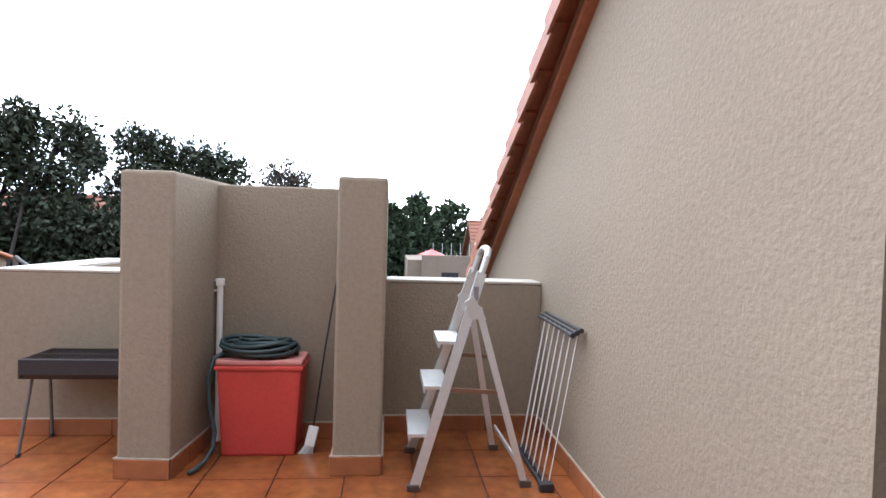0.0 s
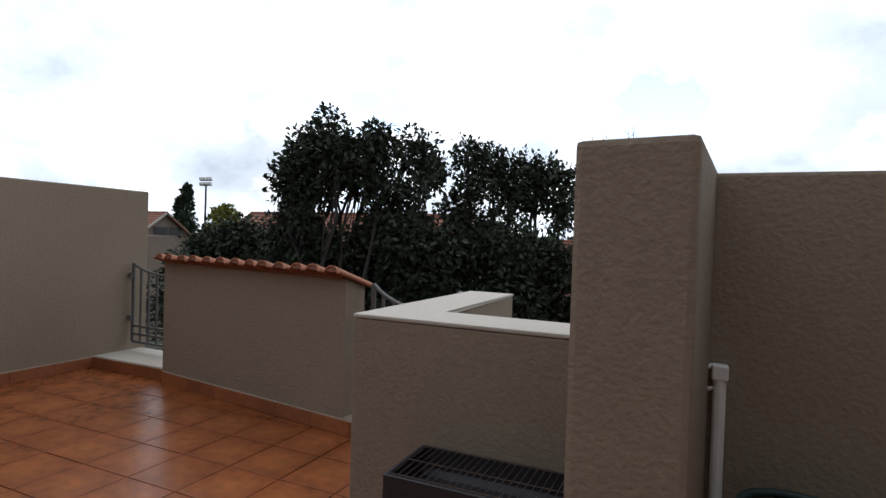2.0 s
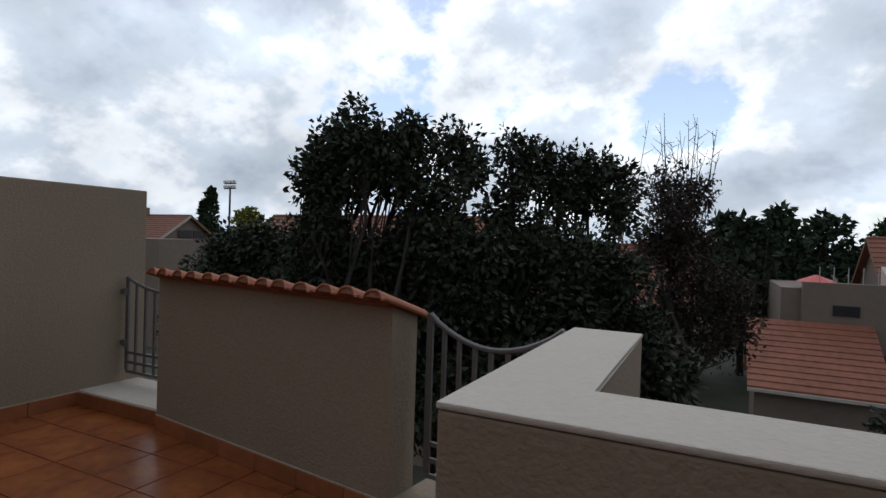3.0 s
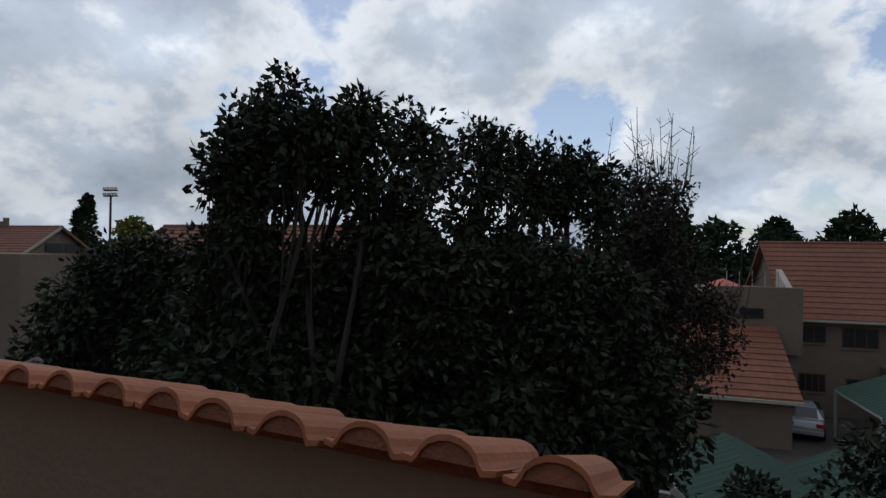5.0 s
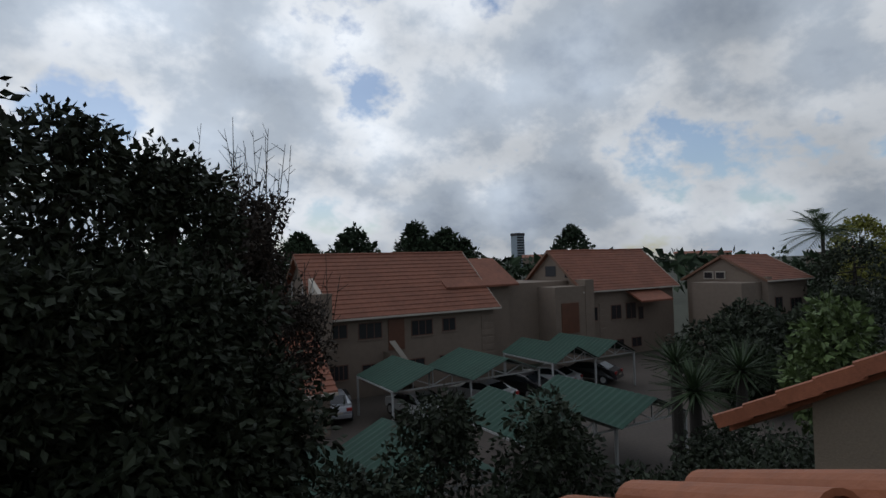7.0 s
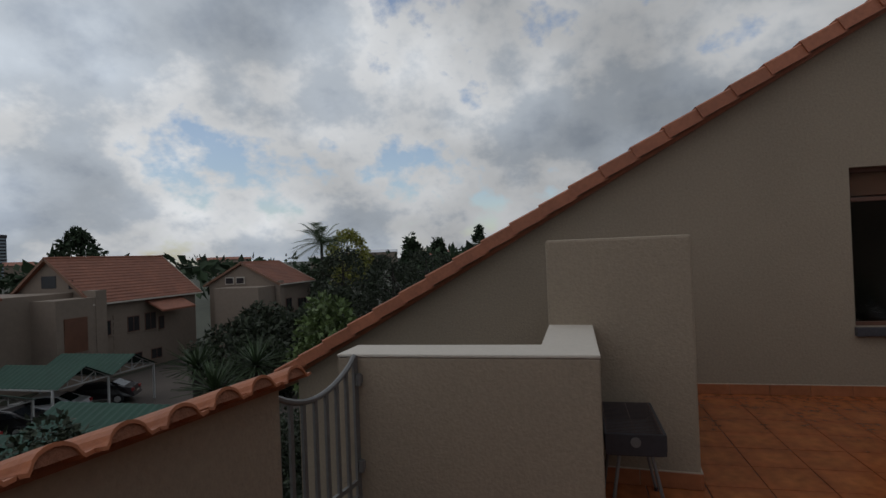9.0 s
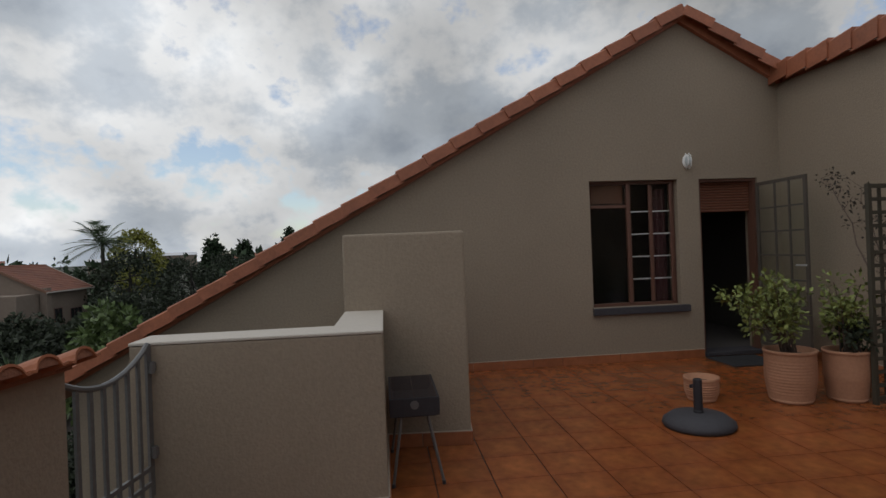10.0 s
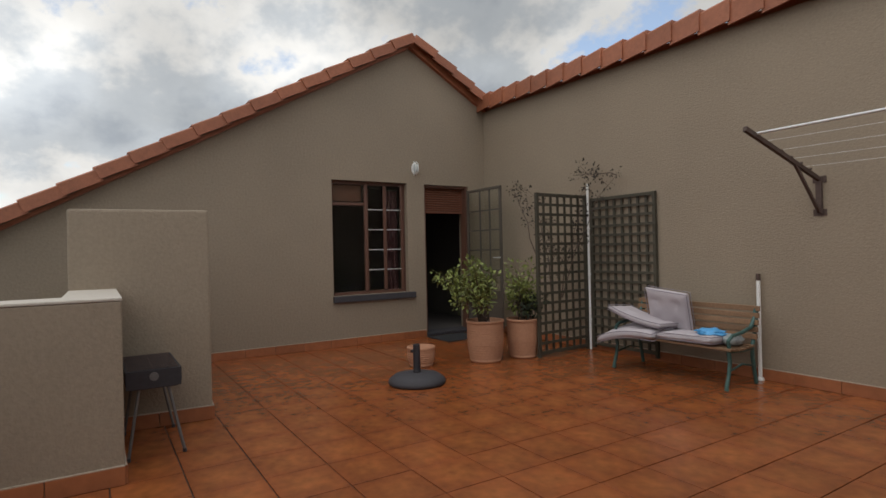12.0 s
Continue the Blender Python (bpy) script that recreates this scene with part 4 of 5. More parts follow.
cushion("lilac-grey tufted seat cushion on the bench", pose(-2.81, 0.60, 0.398, 2, 1, 0), 0.56, 0.44, 0.075, 0.0, 1)
cushion("lilac-grey tufted cushion leaning on the bench back", pose(-2.46, 0.50, 0.60, 68, -6, 4), 0.45, 0.44, 0.09, 0.0, 2)
cushion("folded lilac-grey cushion tilted up over the bench end", pose(-2.25, 0.63, 0.515, 4, -14, 4), 0.60, 0.38, 0.06, 0.025, 3)
cushion("crumpled lilac-grey cushion hanging over the bench end", pose(-2.19, 0.66, 0.405, -7, 8, 5), 0.64, 0.50, 0.09, -0.045, 4)

bag = thing("plastic_bag", "crumpled blue plastic bag on the seat cushion", "bag")
bm = bmesh.new()
bmesh.ops.create_icosphere(bm, subdivisions=4, radius=1)
for v in bm.verts:
    n_ = noise.noise(v.co * 2.3) * 0.35 + noise.noise(v.co * 6) * 0.15
    v.co = Vector((-2.95 + v.co.x * 0.13 * (1 + n_), 0.60 + v.co.y * 0.10 * (1 + n_), 0.452 + v.co.z * 0.032 * (1 + n_ * 1.5)))
part("bag", bm, BLUE, bag, smooth=True)
cloth = thing("folded_cloth", "striped folded cloth beside the blue bag", "cloth")
bm = bmesh.new()
bmesh.ops.create_icosphere(bm, subdivisions=3, radius=1)
for v in bm.verts:
    n_ = noise.noise(v.co * 3 + Vector((5, 1, 2))) * 0.3
    v.co = Vector((-3.12 + v.co.x * 0.085 * (1 + n_), 0.56 + v.co.y * 0.10 * (1 + n_), 0.40 + v.co.z * 0.05 * (1 + n_)))
part("cloth", bm, material("grey_striped_cloth", (0.25, 0.27, 0.27), 0.9, vary=0.6, grain=30), cloth, smooth=True)
turn_house(before, (-0.11, -0.13, 0))

# ---- clothes line bracket ----
before = tops()
line = thing("clothes_line", "rusty steel wall bracket with a rod and drying lines", "clothes line")
bx = -3.755
part("plate", box(box(boxed(bx - 0.022, bx + 0.022, SY, SY + 0.03, 1.47, 1.765), bx - 0.05, bx + 0.05, SY, SY + 0.008, 1.725, 1.78), bx - 0.05, bx + 0.05, SY, SY + 0.008, 1.45, 1.505), RUST, line)
part("arm", bar(bmesh.new(), (bx, SY + 0.02, 1.755), (bx - 0.04, 1.18, 2.05), 0.028, 0.034), RUST, line)
part("brace", bar(bmesh.new(), (bx, SY + 0.02, 1.48), (bx - 0.014, 0.43, 1.85), 0.02, 0.024), RUST, line)
for k in range(6):
    y = 0.2 + k * 0.15
    z = 1.755 + (y - 0.02) * 0.254
    part("peg", boxed(bx - 0.035, bx + 0.01, y, y + 0.02, z + 0.014, z + 0.03), RUST, line)
part("rod", rod(bmesh.new(), (bx - 0.02, 1.03, 2.03), (-6.38, 1.03, 2.03), 0.010, sides=10), ALU, line, "grey steel rod")
for y in (0.25, 0.45, 0.65, 0.85):
    z = 1.78 + y * 0.254
    part("cord", tube(bmesh.new(), [(bx, y, z), (-5.2, y, z - 0.02), (-6.38, y, z)], 0.0011, 4), WHITE, line, "thin white line")
turn_house(before)

# ---- beyond the terrace: ground, houses, carports, cars ----
GROUND = material("dusty_ground", (0.040, 0.042, 0.026), 0.95, vary=0.4, grain=0.6, blotch=0.03)
PAVING = material("brown_brick_paving", (0.07, 0.055, 0.045), 0.9, vary=0.25, grain=6, blotch=0.4, bump=0.4, bump_scale=20)
FAR_WALL = material("far_beige_plaster", (0.20, 0.155, 0.12), 0.9, vary=0.12, grain=3, blotch=0.3)
FAR_ROOF = material("far_clay_roof", (0.21, 0.075, 0.042), 0.75, vary=0.28, grain=3.5, blotch=0.5, island=0.1)
GREEN_SHEET = material("green_roof_sheet", (0.016, 0.05, 0.034), 0.85, vary=0.2, grain=2, blotch=0.4)
WHITE_STEEL = material("white_steel_post", (0.38, 0.38, 0.37), 0.5)
CAR_WHITE = material("white_car_paint", (0.72, 0.73, 0.74), 0.3, vary=0.03, coat=0.6)
CAR_SILVER = material("silver_car_paint", (0.36, 0.37, 0.40), 0.35, metal=0.4, vary=0.03, coat=0.6)
CAR_DARK = material("dark_car_paint", (0.03, 0.028, 0.03), 0.3, vary=0.05, coat=0.6)
CAR_GLASS = material("car_window_glass", (0.015, 0.017, 0.02), 0.12)
TYRE = material("tyre_rubber", (0.02, 0.02, 0.02), 0.9)
TAIL = material("red_tail_lamp", (0.35, 0.02, 0.02), 0.3)
CONCRETE = material("far_tower_concrete", (0.28, 0.33, 0.37), 0.8, vary=0.1)

disc = lathe(bmesh.new(), [(0.0, 0.0), (60, 0.0), (300, 0.0), (1200, -2), (4000, -6)], 64, (0, 0, BOTTOM))
tagged(part("ground", disc, GROUND), "dry grass and earth between the houses", "ground", kind="structure")
tagged(part("pavement", boxed(0, 46, 18, 40, BOTTOM + 0.004, BOTTOM + 0.03), PAVING), "brown paved parking yard", "pavement", kind="structure")


def roof_outline(front, ridge, back, eave, top, n=15, lip=0.05):
    """Stepped courses of tiles on two slopes, as an outline across the ridge."""
    pts = []
    for k in range(n):
        u = k / n
        y, z = front + (ridge - front) * u, eave + (top - eave) * u
        pts += [(y, z), (y, z + lip)]
    pts.append((ridge, top + lip))
    for k in range(n, 0, -1):
        u = k / n
        y, z = back + (ridge - back) * u, eave + (top - eave) * u
        pts.append((y, z + 0.02))
    pts += [(back, eave), (back, eave - 0.12), (ridge, top - 0.14), (front, eave - 0.12)]
    return pts


def far_window(parent, x, y, z, w, h, bars=2):
    f = part("window", boxed(x - w / 2, x + w / 2, y - 0.03, y + 0.05, z - h / 2, z + h / 2), STEEL_BROWN, parent)
    for k in range(bars):
        x0 = x - w / 2 + 0.06 + k * (w - 0.06) / bars
        part("pane", boxed(x0, x0 + (w - 0.06) / bars - 0.06, y - 0.036, y - 0.028, z - h / 2 + 0.06, z + h / 2 - 0.06), DARKGLASS, f)
    part("sill", boxed(x - w / 2 - 0.06, x + w / 2 + 0.06, y - 0.08, y, z - h / 2 - 0.08, z - h / 2 - 0.002), FAR_WALL, f)
    return f


def house(label, x0, x1, y0, y1, eave, top, windows=(), verge=0.4, ridge_cap=True, at=(0, 0, 0), turn=0.0):
    h = thing("house", label, "house", "neighbouring houses", at=at, turn=turn)
    mid = (y0 + y1) / 2
    bm = bmesh.new()
    prism(bm, [(y0, BOTTOM - at[2]), (y1, BOTTOM - at[2]), (y1, eave), (mid, top - 0.2), (y0, eave)], "x", x0, x1)
    part("wall", bm, FAR_WALL, h)
    slope_ = (top - eave) / (mid - y0)
    r = part("roof", prism(bmesh.new(), roof_outline(y0 - 0.5, mid, y1 + 0.5, eave - 0.5 * slope_ + 0.06, top), "x", x0 - verge, x1 + verge), FAR_ROOF, h)
    part("gutter", boxed(x0 - verge, x1 + verge, y0 - 0.6, y0 - 0.48, eave - 0.5 * slope_ - 0.07, eave - 0.5 * slope_ + 0.05), COPING, r)
    if ridge_cap:
        part("ridge_cap", rod(bmesh.new(), (x0 - verge, mid, top + 0.02), (x1 + verge, mid, top + 0.02), 0.11, sides=8), FAR_ROOF, r)
    for x in (x0 - verge, x1 + verge):
        part("verge_board", bar(bmesh.new(), (x, y0 - 0.5, eave - 0.5 * slope_), (x, mid, top - 0.02), 0.03, 0.2), COPING if x > x0 else FASCIA, r)
        part("verge_board", bar(bmesh.new(), (x, y1 + 0.5, eave - 0.5 * slope_), (x, mid, top - 0.02), 0.03, 0.2), FASCIA, r)
    for w in windows:
        far_window(h, *w)
    return h


b1 = house("two-storey beige apartment house with a clay tile roof", 6.35, 19.7, 40.2, 49.8, -1.55, 2.35,
           [(7.5, 40.2, -2.75, 1.2, 0.95), (9.7, 40.2, -2.85, 1.7, 1.1, 3), (13.6, 40.2, -2.95, 1.7, 1.1, 3), (15.8, 40.2, -2.9, 1.1, 0.95), (7.45, 40.2, -5.4, 1.3, 1.0, 4), (10.0, 40.2, -5.6, 1.9, 1.1, 3), (13.0, 40.2, -5.5, 1.5, 0.9), (15.6, 40.2, -5.5, 1.3, 0.9)])
# dark slab standing in for the shade of the open stair recess
part("door", boxed(11.0, 12.2, 40.13, 40.25, -4.3, -2.2), WOODDARK, b1)
part("stair", prism(bmesh.new(), [(10.6, -4.3), (13.2, -6.9), (13.2, -7.2), (12.8, -7.2), (10.6, -5.0)], "y", 39.0, 40.2), FAR_WALL, b1, "outside stair with a sloping plaster balustrade")
part("balustrade", prism(bmesh.new(), [(10.5, -3.5), (10.9, -3.5), (12.6, -5.9), (12.2, -5.9)], "y", 38.9, 39.0), COPING, b1)
for k in range(9):
    part("quoin", boxed(18.6, 19.72, 40.15, 40.3, -6.7 + k * 0.55, -6.33 + k * 0.55), FAR_WALL, b1)
part("annex_wall", boxed(19.7, 22.6, 42.0, 49.0, BOTTOM, -0.35), FAR_WALL, b1)
part("annex_roof", prism(bmesh.new(), [(41.4, -0.45), (41.4, -0.30), (45, 1.85), (45, 1.65)], "x", 16.4, 23.2), FAR_ROOF, b1)
part("party_wall", prism(bmesh.new(), [(39.6, -1.4), (39.6, -0.2), (41.6, 0.75), (41.6, -0.5)], "x", 6.0, 6.3), COPING, b1, "pale party wall at the roof's end")

b2 = house("two-storey beige house with a gable and roof terrace", 29.6, 41.5, 41.0, 48.8, -0.9, 2.33,
           [(31.0, 41.0, -3.3, 0.8, 1.2, 1), (33.7, 41.0, -3.3, 1.3, 1.3), (35.6, 41.0, -3.3, 1.3, 1.5), (33.9, 41.0, -6.2, 1.3, 0.9), (36.2, 41.0, -6.2, 1.3, 0.9)])
part("terrace_block", boxed(22.7, 29.55, 42.6, 49.5, BOTTOM, -0.35), FAR_WALL, b2)
part("balcony", boxed(26.1, 30.3, 40.4, 44.0, BOTTOM, -0.75), FAR_WALL, b2)
part("party_wall", boxed(29.4, 30.4, 40.35, 41.6, BOTTOM, -0.25), FAR_WALL, b2)
part("garage_door", boxed(26.7, 28.6, 40.33, 40.45, -4.6, -2.1), WOODDARK, b2, "dark recessed balcony door")
far_window(b2, 36.9, 41.0, -3.6, 0.7, 1.2, 1)
part("porch_roof", prism(bmesh.new(), [(39.2, -2.45), (39.2, -2.3), (41.2, -1.25), (41.2, -1.45)], "x", 35.0, 39.2), FAR_ROOF, b2)
for k in range(8):
    part("quoin", boxed(31.6, 32.4, 40.95, 41.1, -6.6 + k * 0.55, -6.25 + k * 0.55), FAR_WALL, b2)
bm = boxed(29.56, 29.62, 44.2, 45.6, 0.0, 0.95)
part("window", bm, DARKGLASS, b2)
part("window", boxed(29.56, 29.62, 42.6, 43.0, -0.1, 0.6), DARKGLASS, b2)

house("beige gabled house half hidden by shrubs", 44.0, 51.0, 33.6, 41.2, -0.6, 1.4, [(46.2, 33.6, -3.0, 1.2, 1.3), (49.0, 33.6, -3.2, 1.9, 1.3, 3)], verge=0.3)
b3 = bpy.data.objects["house.002"]
part("terrace_block", boxed(41.0, 43.98, 33.8, 38.5, BOTTOM, -0.95), FAR_WALL, b3)
for y in (37.6, 38.8):
    gable_window = part("window", boxed(43.9, 43.97, y - 0.5, y + 0.5, -0.75, 0.0), COPING, b3)
    part("pane", boxed(43.86, 43.9, y - 0.4, y + 0.4, -0.65, -0.1), DARKGLASS, gable_window)
part("party_wall", boxed(43.9, 44.6, 33.2, 33.7, BOTTOM, -0.5), FAR_WALL, b3)

h0 = house("beige house with a long clay roof and gable", -52.5, -39.5, 34.5, 42.0, -0.6, 2.05, [(-49.0, 34.5, -3.6, 2.2, 1.6, 2), (-46.2, 34.5, -3.4, 0.8, 1.3, 1)], at=(-5.4, 0, 0.9))
part("terrace_block", boxed(-42.0, -33.5, 31.0, 34.45, BOTTOM - 0.9, 0.0), FAR_WALL, h0)
far_window(h0, -41.2, 31.0, -2.6, 0.6, 1.4, 1)
part("window", boxed(-39.45, -39.4, 37.2, 38.6, 0.1, 0.75), DARKGLASS, h0)
part("window", boxed(-39.45, -39.4, 38.8, 40.0, 0.1, 0.75), DARKGLASS, h0)
bm = bmesh.new()
box(bm, -47.5, -47.2, 38.1, 38.4, 2.0, 2.9)
box(bm, -45.3, -45.0, 38.1, 38.4, 2.0, 2.8)
part("chimney", box(bm, -47.2, -45.3, 38.15, 38.35, 2.0, 2.5), FAR_WALL, h0)

h1 = house("beige house with a clay roof behind the tree", -23.3, -11.0, 22.3, 30.0, -0.35, 2.0, [(-20.0, 22.3, -2.5, 1.4, 1.1), (-15.0, 22.3, -2.5, 1.4, 1.1)], at=(0.5, 0, 0.4))
house("distant beige house seen through the tree", -16.0, -3.5, 38.0, 46.0, -1.6, 1.5, [(-12.0, 38.0, -3.4, 1.6, 1.2), (-7.5, 38.0, -3.4, 1.6, 1.2)])

b0 = thing("house", "low beige wing with a roof terrace and lean-to roof", "house", "neighbouring houses")
part("wall", boxed(1.0, 6.0, 37.6, 46.0, BOTTOM, -0.45), FAR_WALL, b0)
part("terrace_wall", boxed(1.9, 6.1, 37.2, 37.6, -3.5, -0.1), FAR_WALL, b0)
part("lean_to", prism(bmesh.new(), roof_outline(33.0, 37.15, 37.19, -4.85, -2.15, 12), "x", -0.6, 4.9), FAR_ROOF, b0)
part("lower_wall", boxed(-0.3, 4.6, 33.4, 37.2, BOTTOM, -4.7), FAR_WALL, b0)
part("gutter", boxed(-0.6, 4.9, 32.9, 33.02, -5.05, -4.9), COPING, b0)
part("window", boxed(3.2, 4.3, 37.12, 37.2, -1.7, -1.2), DARKGLASS, b0)
for k in range(5):
    part("railing", boxed(2.6 + k * 0.6, 2.64 + k * 0.6, 37.35, 37.4, -0.1, 0.7), WHITE_STEEL, b0)
part("parasol", rod(bmesh.new(), (2.6, 38.3, -0.1), (2.6, 38.3, 0.25), 0.9, 0.05, sides=12), RED, b0, "red folded parasol on the terrace")


def carport(label, xs, y0, y1, eave, peak, at=(0, 0, 0), turn=0.0):
    c = thing("carport", label, "carport", "green carports", at=at, turn=turn)
    base_z = BOTTOM - at[2] + 0.03
    for x0, x1 in zip(xs, xs[1:]):
        mid = (x0 + x1) / 2
        for a, b in ((x0, mid), (x1, mid)):
            bm = bmesh.new()
            n = int((y1 - y0) / 0.16)
            rows = []
            for k in range(n + 1):
                y = y0 - 0.3 + (y1 - y0 + 0.6) * k / n
                lift = 0.035 if k % 2 else 0.0
                rows.append([bm.verts.new((a, y, eave + lift)), bm.verts.new((b, y, peak + lift)), bm.verts.new((b, y, peak + lift - 0.02)), bm.verts.new((a, y, eave + lift - 0.02))])
            for p, q in zip(rows, rows[1:]):
                for k in range(4):
                    bm.faces.new((p[k], p[(k + 1) % 4], q[(k + 1) % 4], q[k]))
            part("roof_sheet", bm, GREEN_SHEET, c)
        for y in (y0, y1):
            t = part("truss", bar(bmesh.new(), (x0, y, eave - 0.06), (x1, y, eave - 0.06), 0.05, 0.07), WHITE_STEEL, c)
            for a, b in (((x0, eave - 0.04), (mid, peak - 0.04)), ((x1, eave - 0.04), (mid, peak - 0.04)), ((mid, eave), (mid, peak - 0.05)), ((mid, eave), ((x0 + mid) / 2, (eave + peak) / 2)), ((mid, eave), ((x1 + mid) / 2, (eave + peak) / 2)),
                         (((x0 + mid) / 2, eave), ((x0 + mid) / 2, (eave + peak) / 2)), (((x1 + mid) / 2, eave), ((x1 + mid) / 2, (eave + peak) / 2))):
                part("strut", bar(bmesh.new(), (a[0], y, a[1]), (b[0], y, b[1]), 0.04, 0.05), WHITE_STEEL, t)
    for x in xs:
        for y in (y0, y1):
            part("post", boxed(x - 0.05, x + 0.05, y - 0.05, y + 0.05, base_z, eave), WHITE_STEEL, c)
        part("beam", bar(bmesh.new(), (x, y0, eave - 0.05), (x, y1, eave - 0.05), 0.06, 0.08), WHITE_STEEL, c)
    return c


carport("green ribbed carport roof on white steel posts", (7.2, 11.9, 16.7), 31.4, 36.2, -4.9, -4.0)
carport("second green carport with white trusses", (18.3, 21.9, 25.5), 32.0, 37.0, -4.85, -3.95)
carport("nearer green carport seen from above", (7.4, 11.4, 15.4), 20.6, 25.8, -4.85, -4.0)
carport("green carport half hidden by branches", (-1.5, 2.0, 5.5), 19.5, 24.5, -5.0, -4.2)


def car(label, paint, x, y, turn):
    c = thing("car", label, "car", "parked cars", at=(x, y, BOTTOM + 0.03), turn=turn)
    side = [(-2.2, 0.35), (-2.25, 0.62), (-2.15, 0.88), (-1.6, 0.98), (-1.15, 1.0), (-0.55, 1.40), (0.35, 1.46), (1.0, 1.36), (1.65, 1.02), (2.12, 0.98), (2.22, 0.70), (2.18, 0.35)]
    bm = prism(bmesh.new(), side, "y", -0.86, 0.86)
    for v in bm.verts:
        if v.co.z > 1.2:
            v.co.y *= 0.74
        if abs(v.co.x) > 2.0:
            v.co.y *= 0.88
    part("body", softened(bm, 0.05), paint, c)
    for s in (-1, 1):
        part("side_window", prism(bmesh.new(), [(-1.05, 1.02), (-0.52, 1.36), (0.35, 1.41), (0.95, 1.32), (1.4, 1.05)], "y", s * 0.66, s * 0.875), CAR_GLASS, c)
        part("head_lamp", boxed(-2.235, -2.1, s * 0.45, s * 0.74, 0.66, 0.8, bevel=0.02), WHITE, c)
        part("tail_lamp", boxed(2.12, 2.235, s * 0.45, s * 0.76, 0.74, 0.92, bevel=0.02), TAIL, c)
    part("windscreen", prism(bmesh.new(), [(-1.17, 1.03), (-0.60, 1.40), (-0.57, 1.41), (-1.10, 1.02)], "y", -0.62, 0.62), CAR_GLASS, c)
    part("rear_window", prism(bmesh.new(), [(1.02, 1.38), (1.62, 1.06), (1.58, 1.02), (0.98, 1.35)], "y", -0.60, 0.60), CAR_GLASS, c)
    part("bumper", boxed(2.16, 2.27, -0.74, 0.74, 0.38, 0.58, bevel=0.03), paint, c)
    part("number_plate", boxed(2.268, 2.276, -0.25, 0.25, 0.62, 0.73), COPING, c)
    for wx in (-1.4, 1.35):
        for wy in (-0.8, 0.8):
            w = part("wheel", rod(bmesh.new(), (wx, wy - 0.1, 0.32), (wx, wy + 0.1, 0.32), 0.32, sides=20), TYRE, c)
            part("rim", rod(bmesh.new(), (wx, wy - 0.108, 0.32), (wx, wy + 0.108, 0.32), 0.2, sides=14), ALU, w)
    return c


car("white sedan parked under the carport", CAR_WHITE, 14.5, 34.2, -72)
car("white sedan parked under the second carport", CAR_WHITE, 20.6, 35.2, -65)
car("dark red-black sedan under the second carport", CAR_DARK, 24.2, 35.0, -65)
car("silver hatchback parked beside the house", CAR_SILVER, 5.9, 37.0, -100)
car("pale car in the shade of the carport", CAR_WHITE, 9.8, 34.0, -85)
car("dark car beside the white sedan", CAR_DARK, 17.7, 34.8, -70)

# ---- distance: tower, mast, woods ----
tower = thing("tower_block", "grey high-rise tower block far away", "building")
part("shaft", boxed(315.5, 324.5, 420, 429, BOTTOM - 3, 26.0), CONCRETE, tower)
part("crown", boxed(315.2, 324.8, 419.7, 429.3, 26.0, 28.5), CHARCOAL, tower)
for k in range(11):
    part("window_band", boxed(316, 324, 419.8, 420.05, -1 + k * 2.45, 0.3 + k * 2.45), DARKGLASS, tower)
mast = thing("floodlight_mast", "tall slim floodlight mast behind the houses", "mast", at=(-1.75, 0, -0.7))
part("pole", rod(bmesh.new(), (-61.9, 60, BOTTOM), (-61.9, 60, 9.0), 0.22, 0.12, sides=10), CHARCOAL, mast)
for z in (8.5, 9.2):
    part("crossbar", boxed(-63.0, -60.8, 59.9, 60.1, z, z + 0.12), CHARCOAL, mast)
    for k in range(4):
        part("floodlight", boxed(-62.95 + k * 0.58, -62.55 + k * 0.58, 59.7, 60.0, z + 0.12, z + 0.5, bevel=0.05), WHITE, mast)


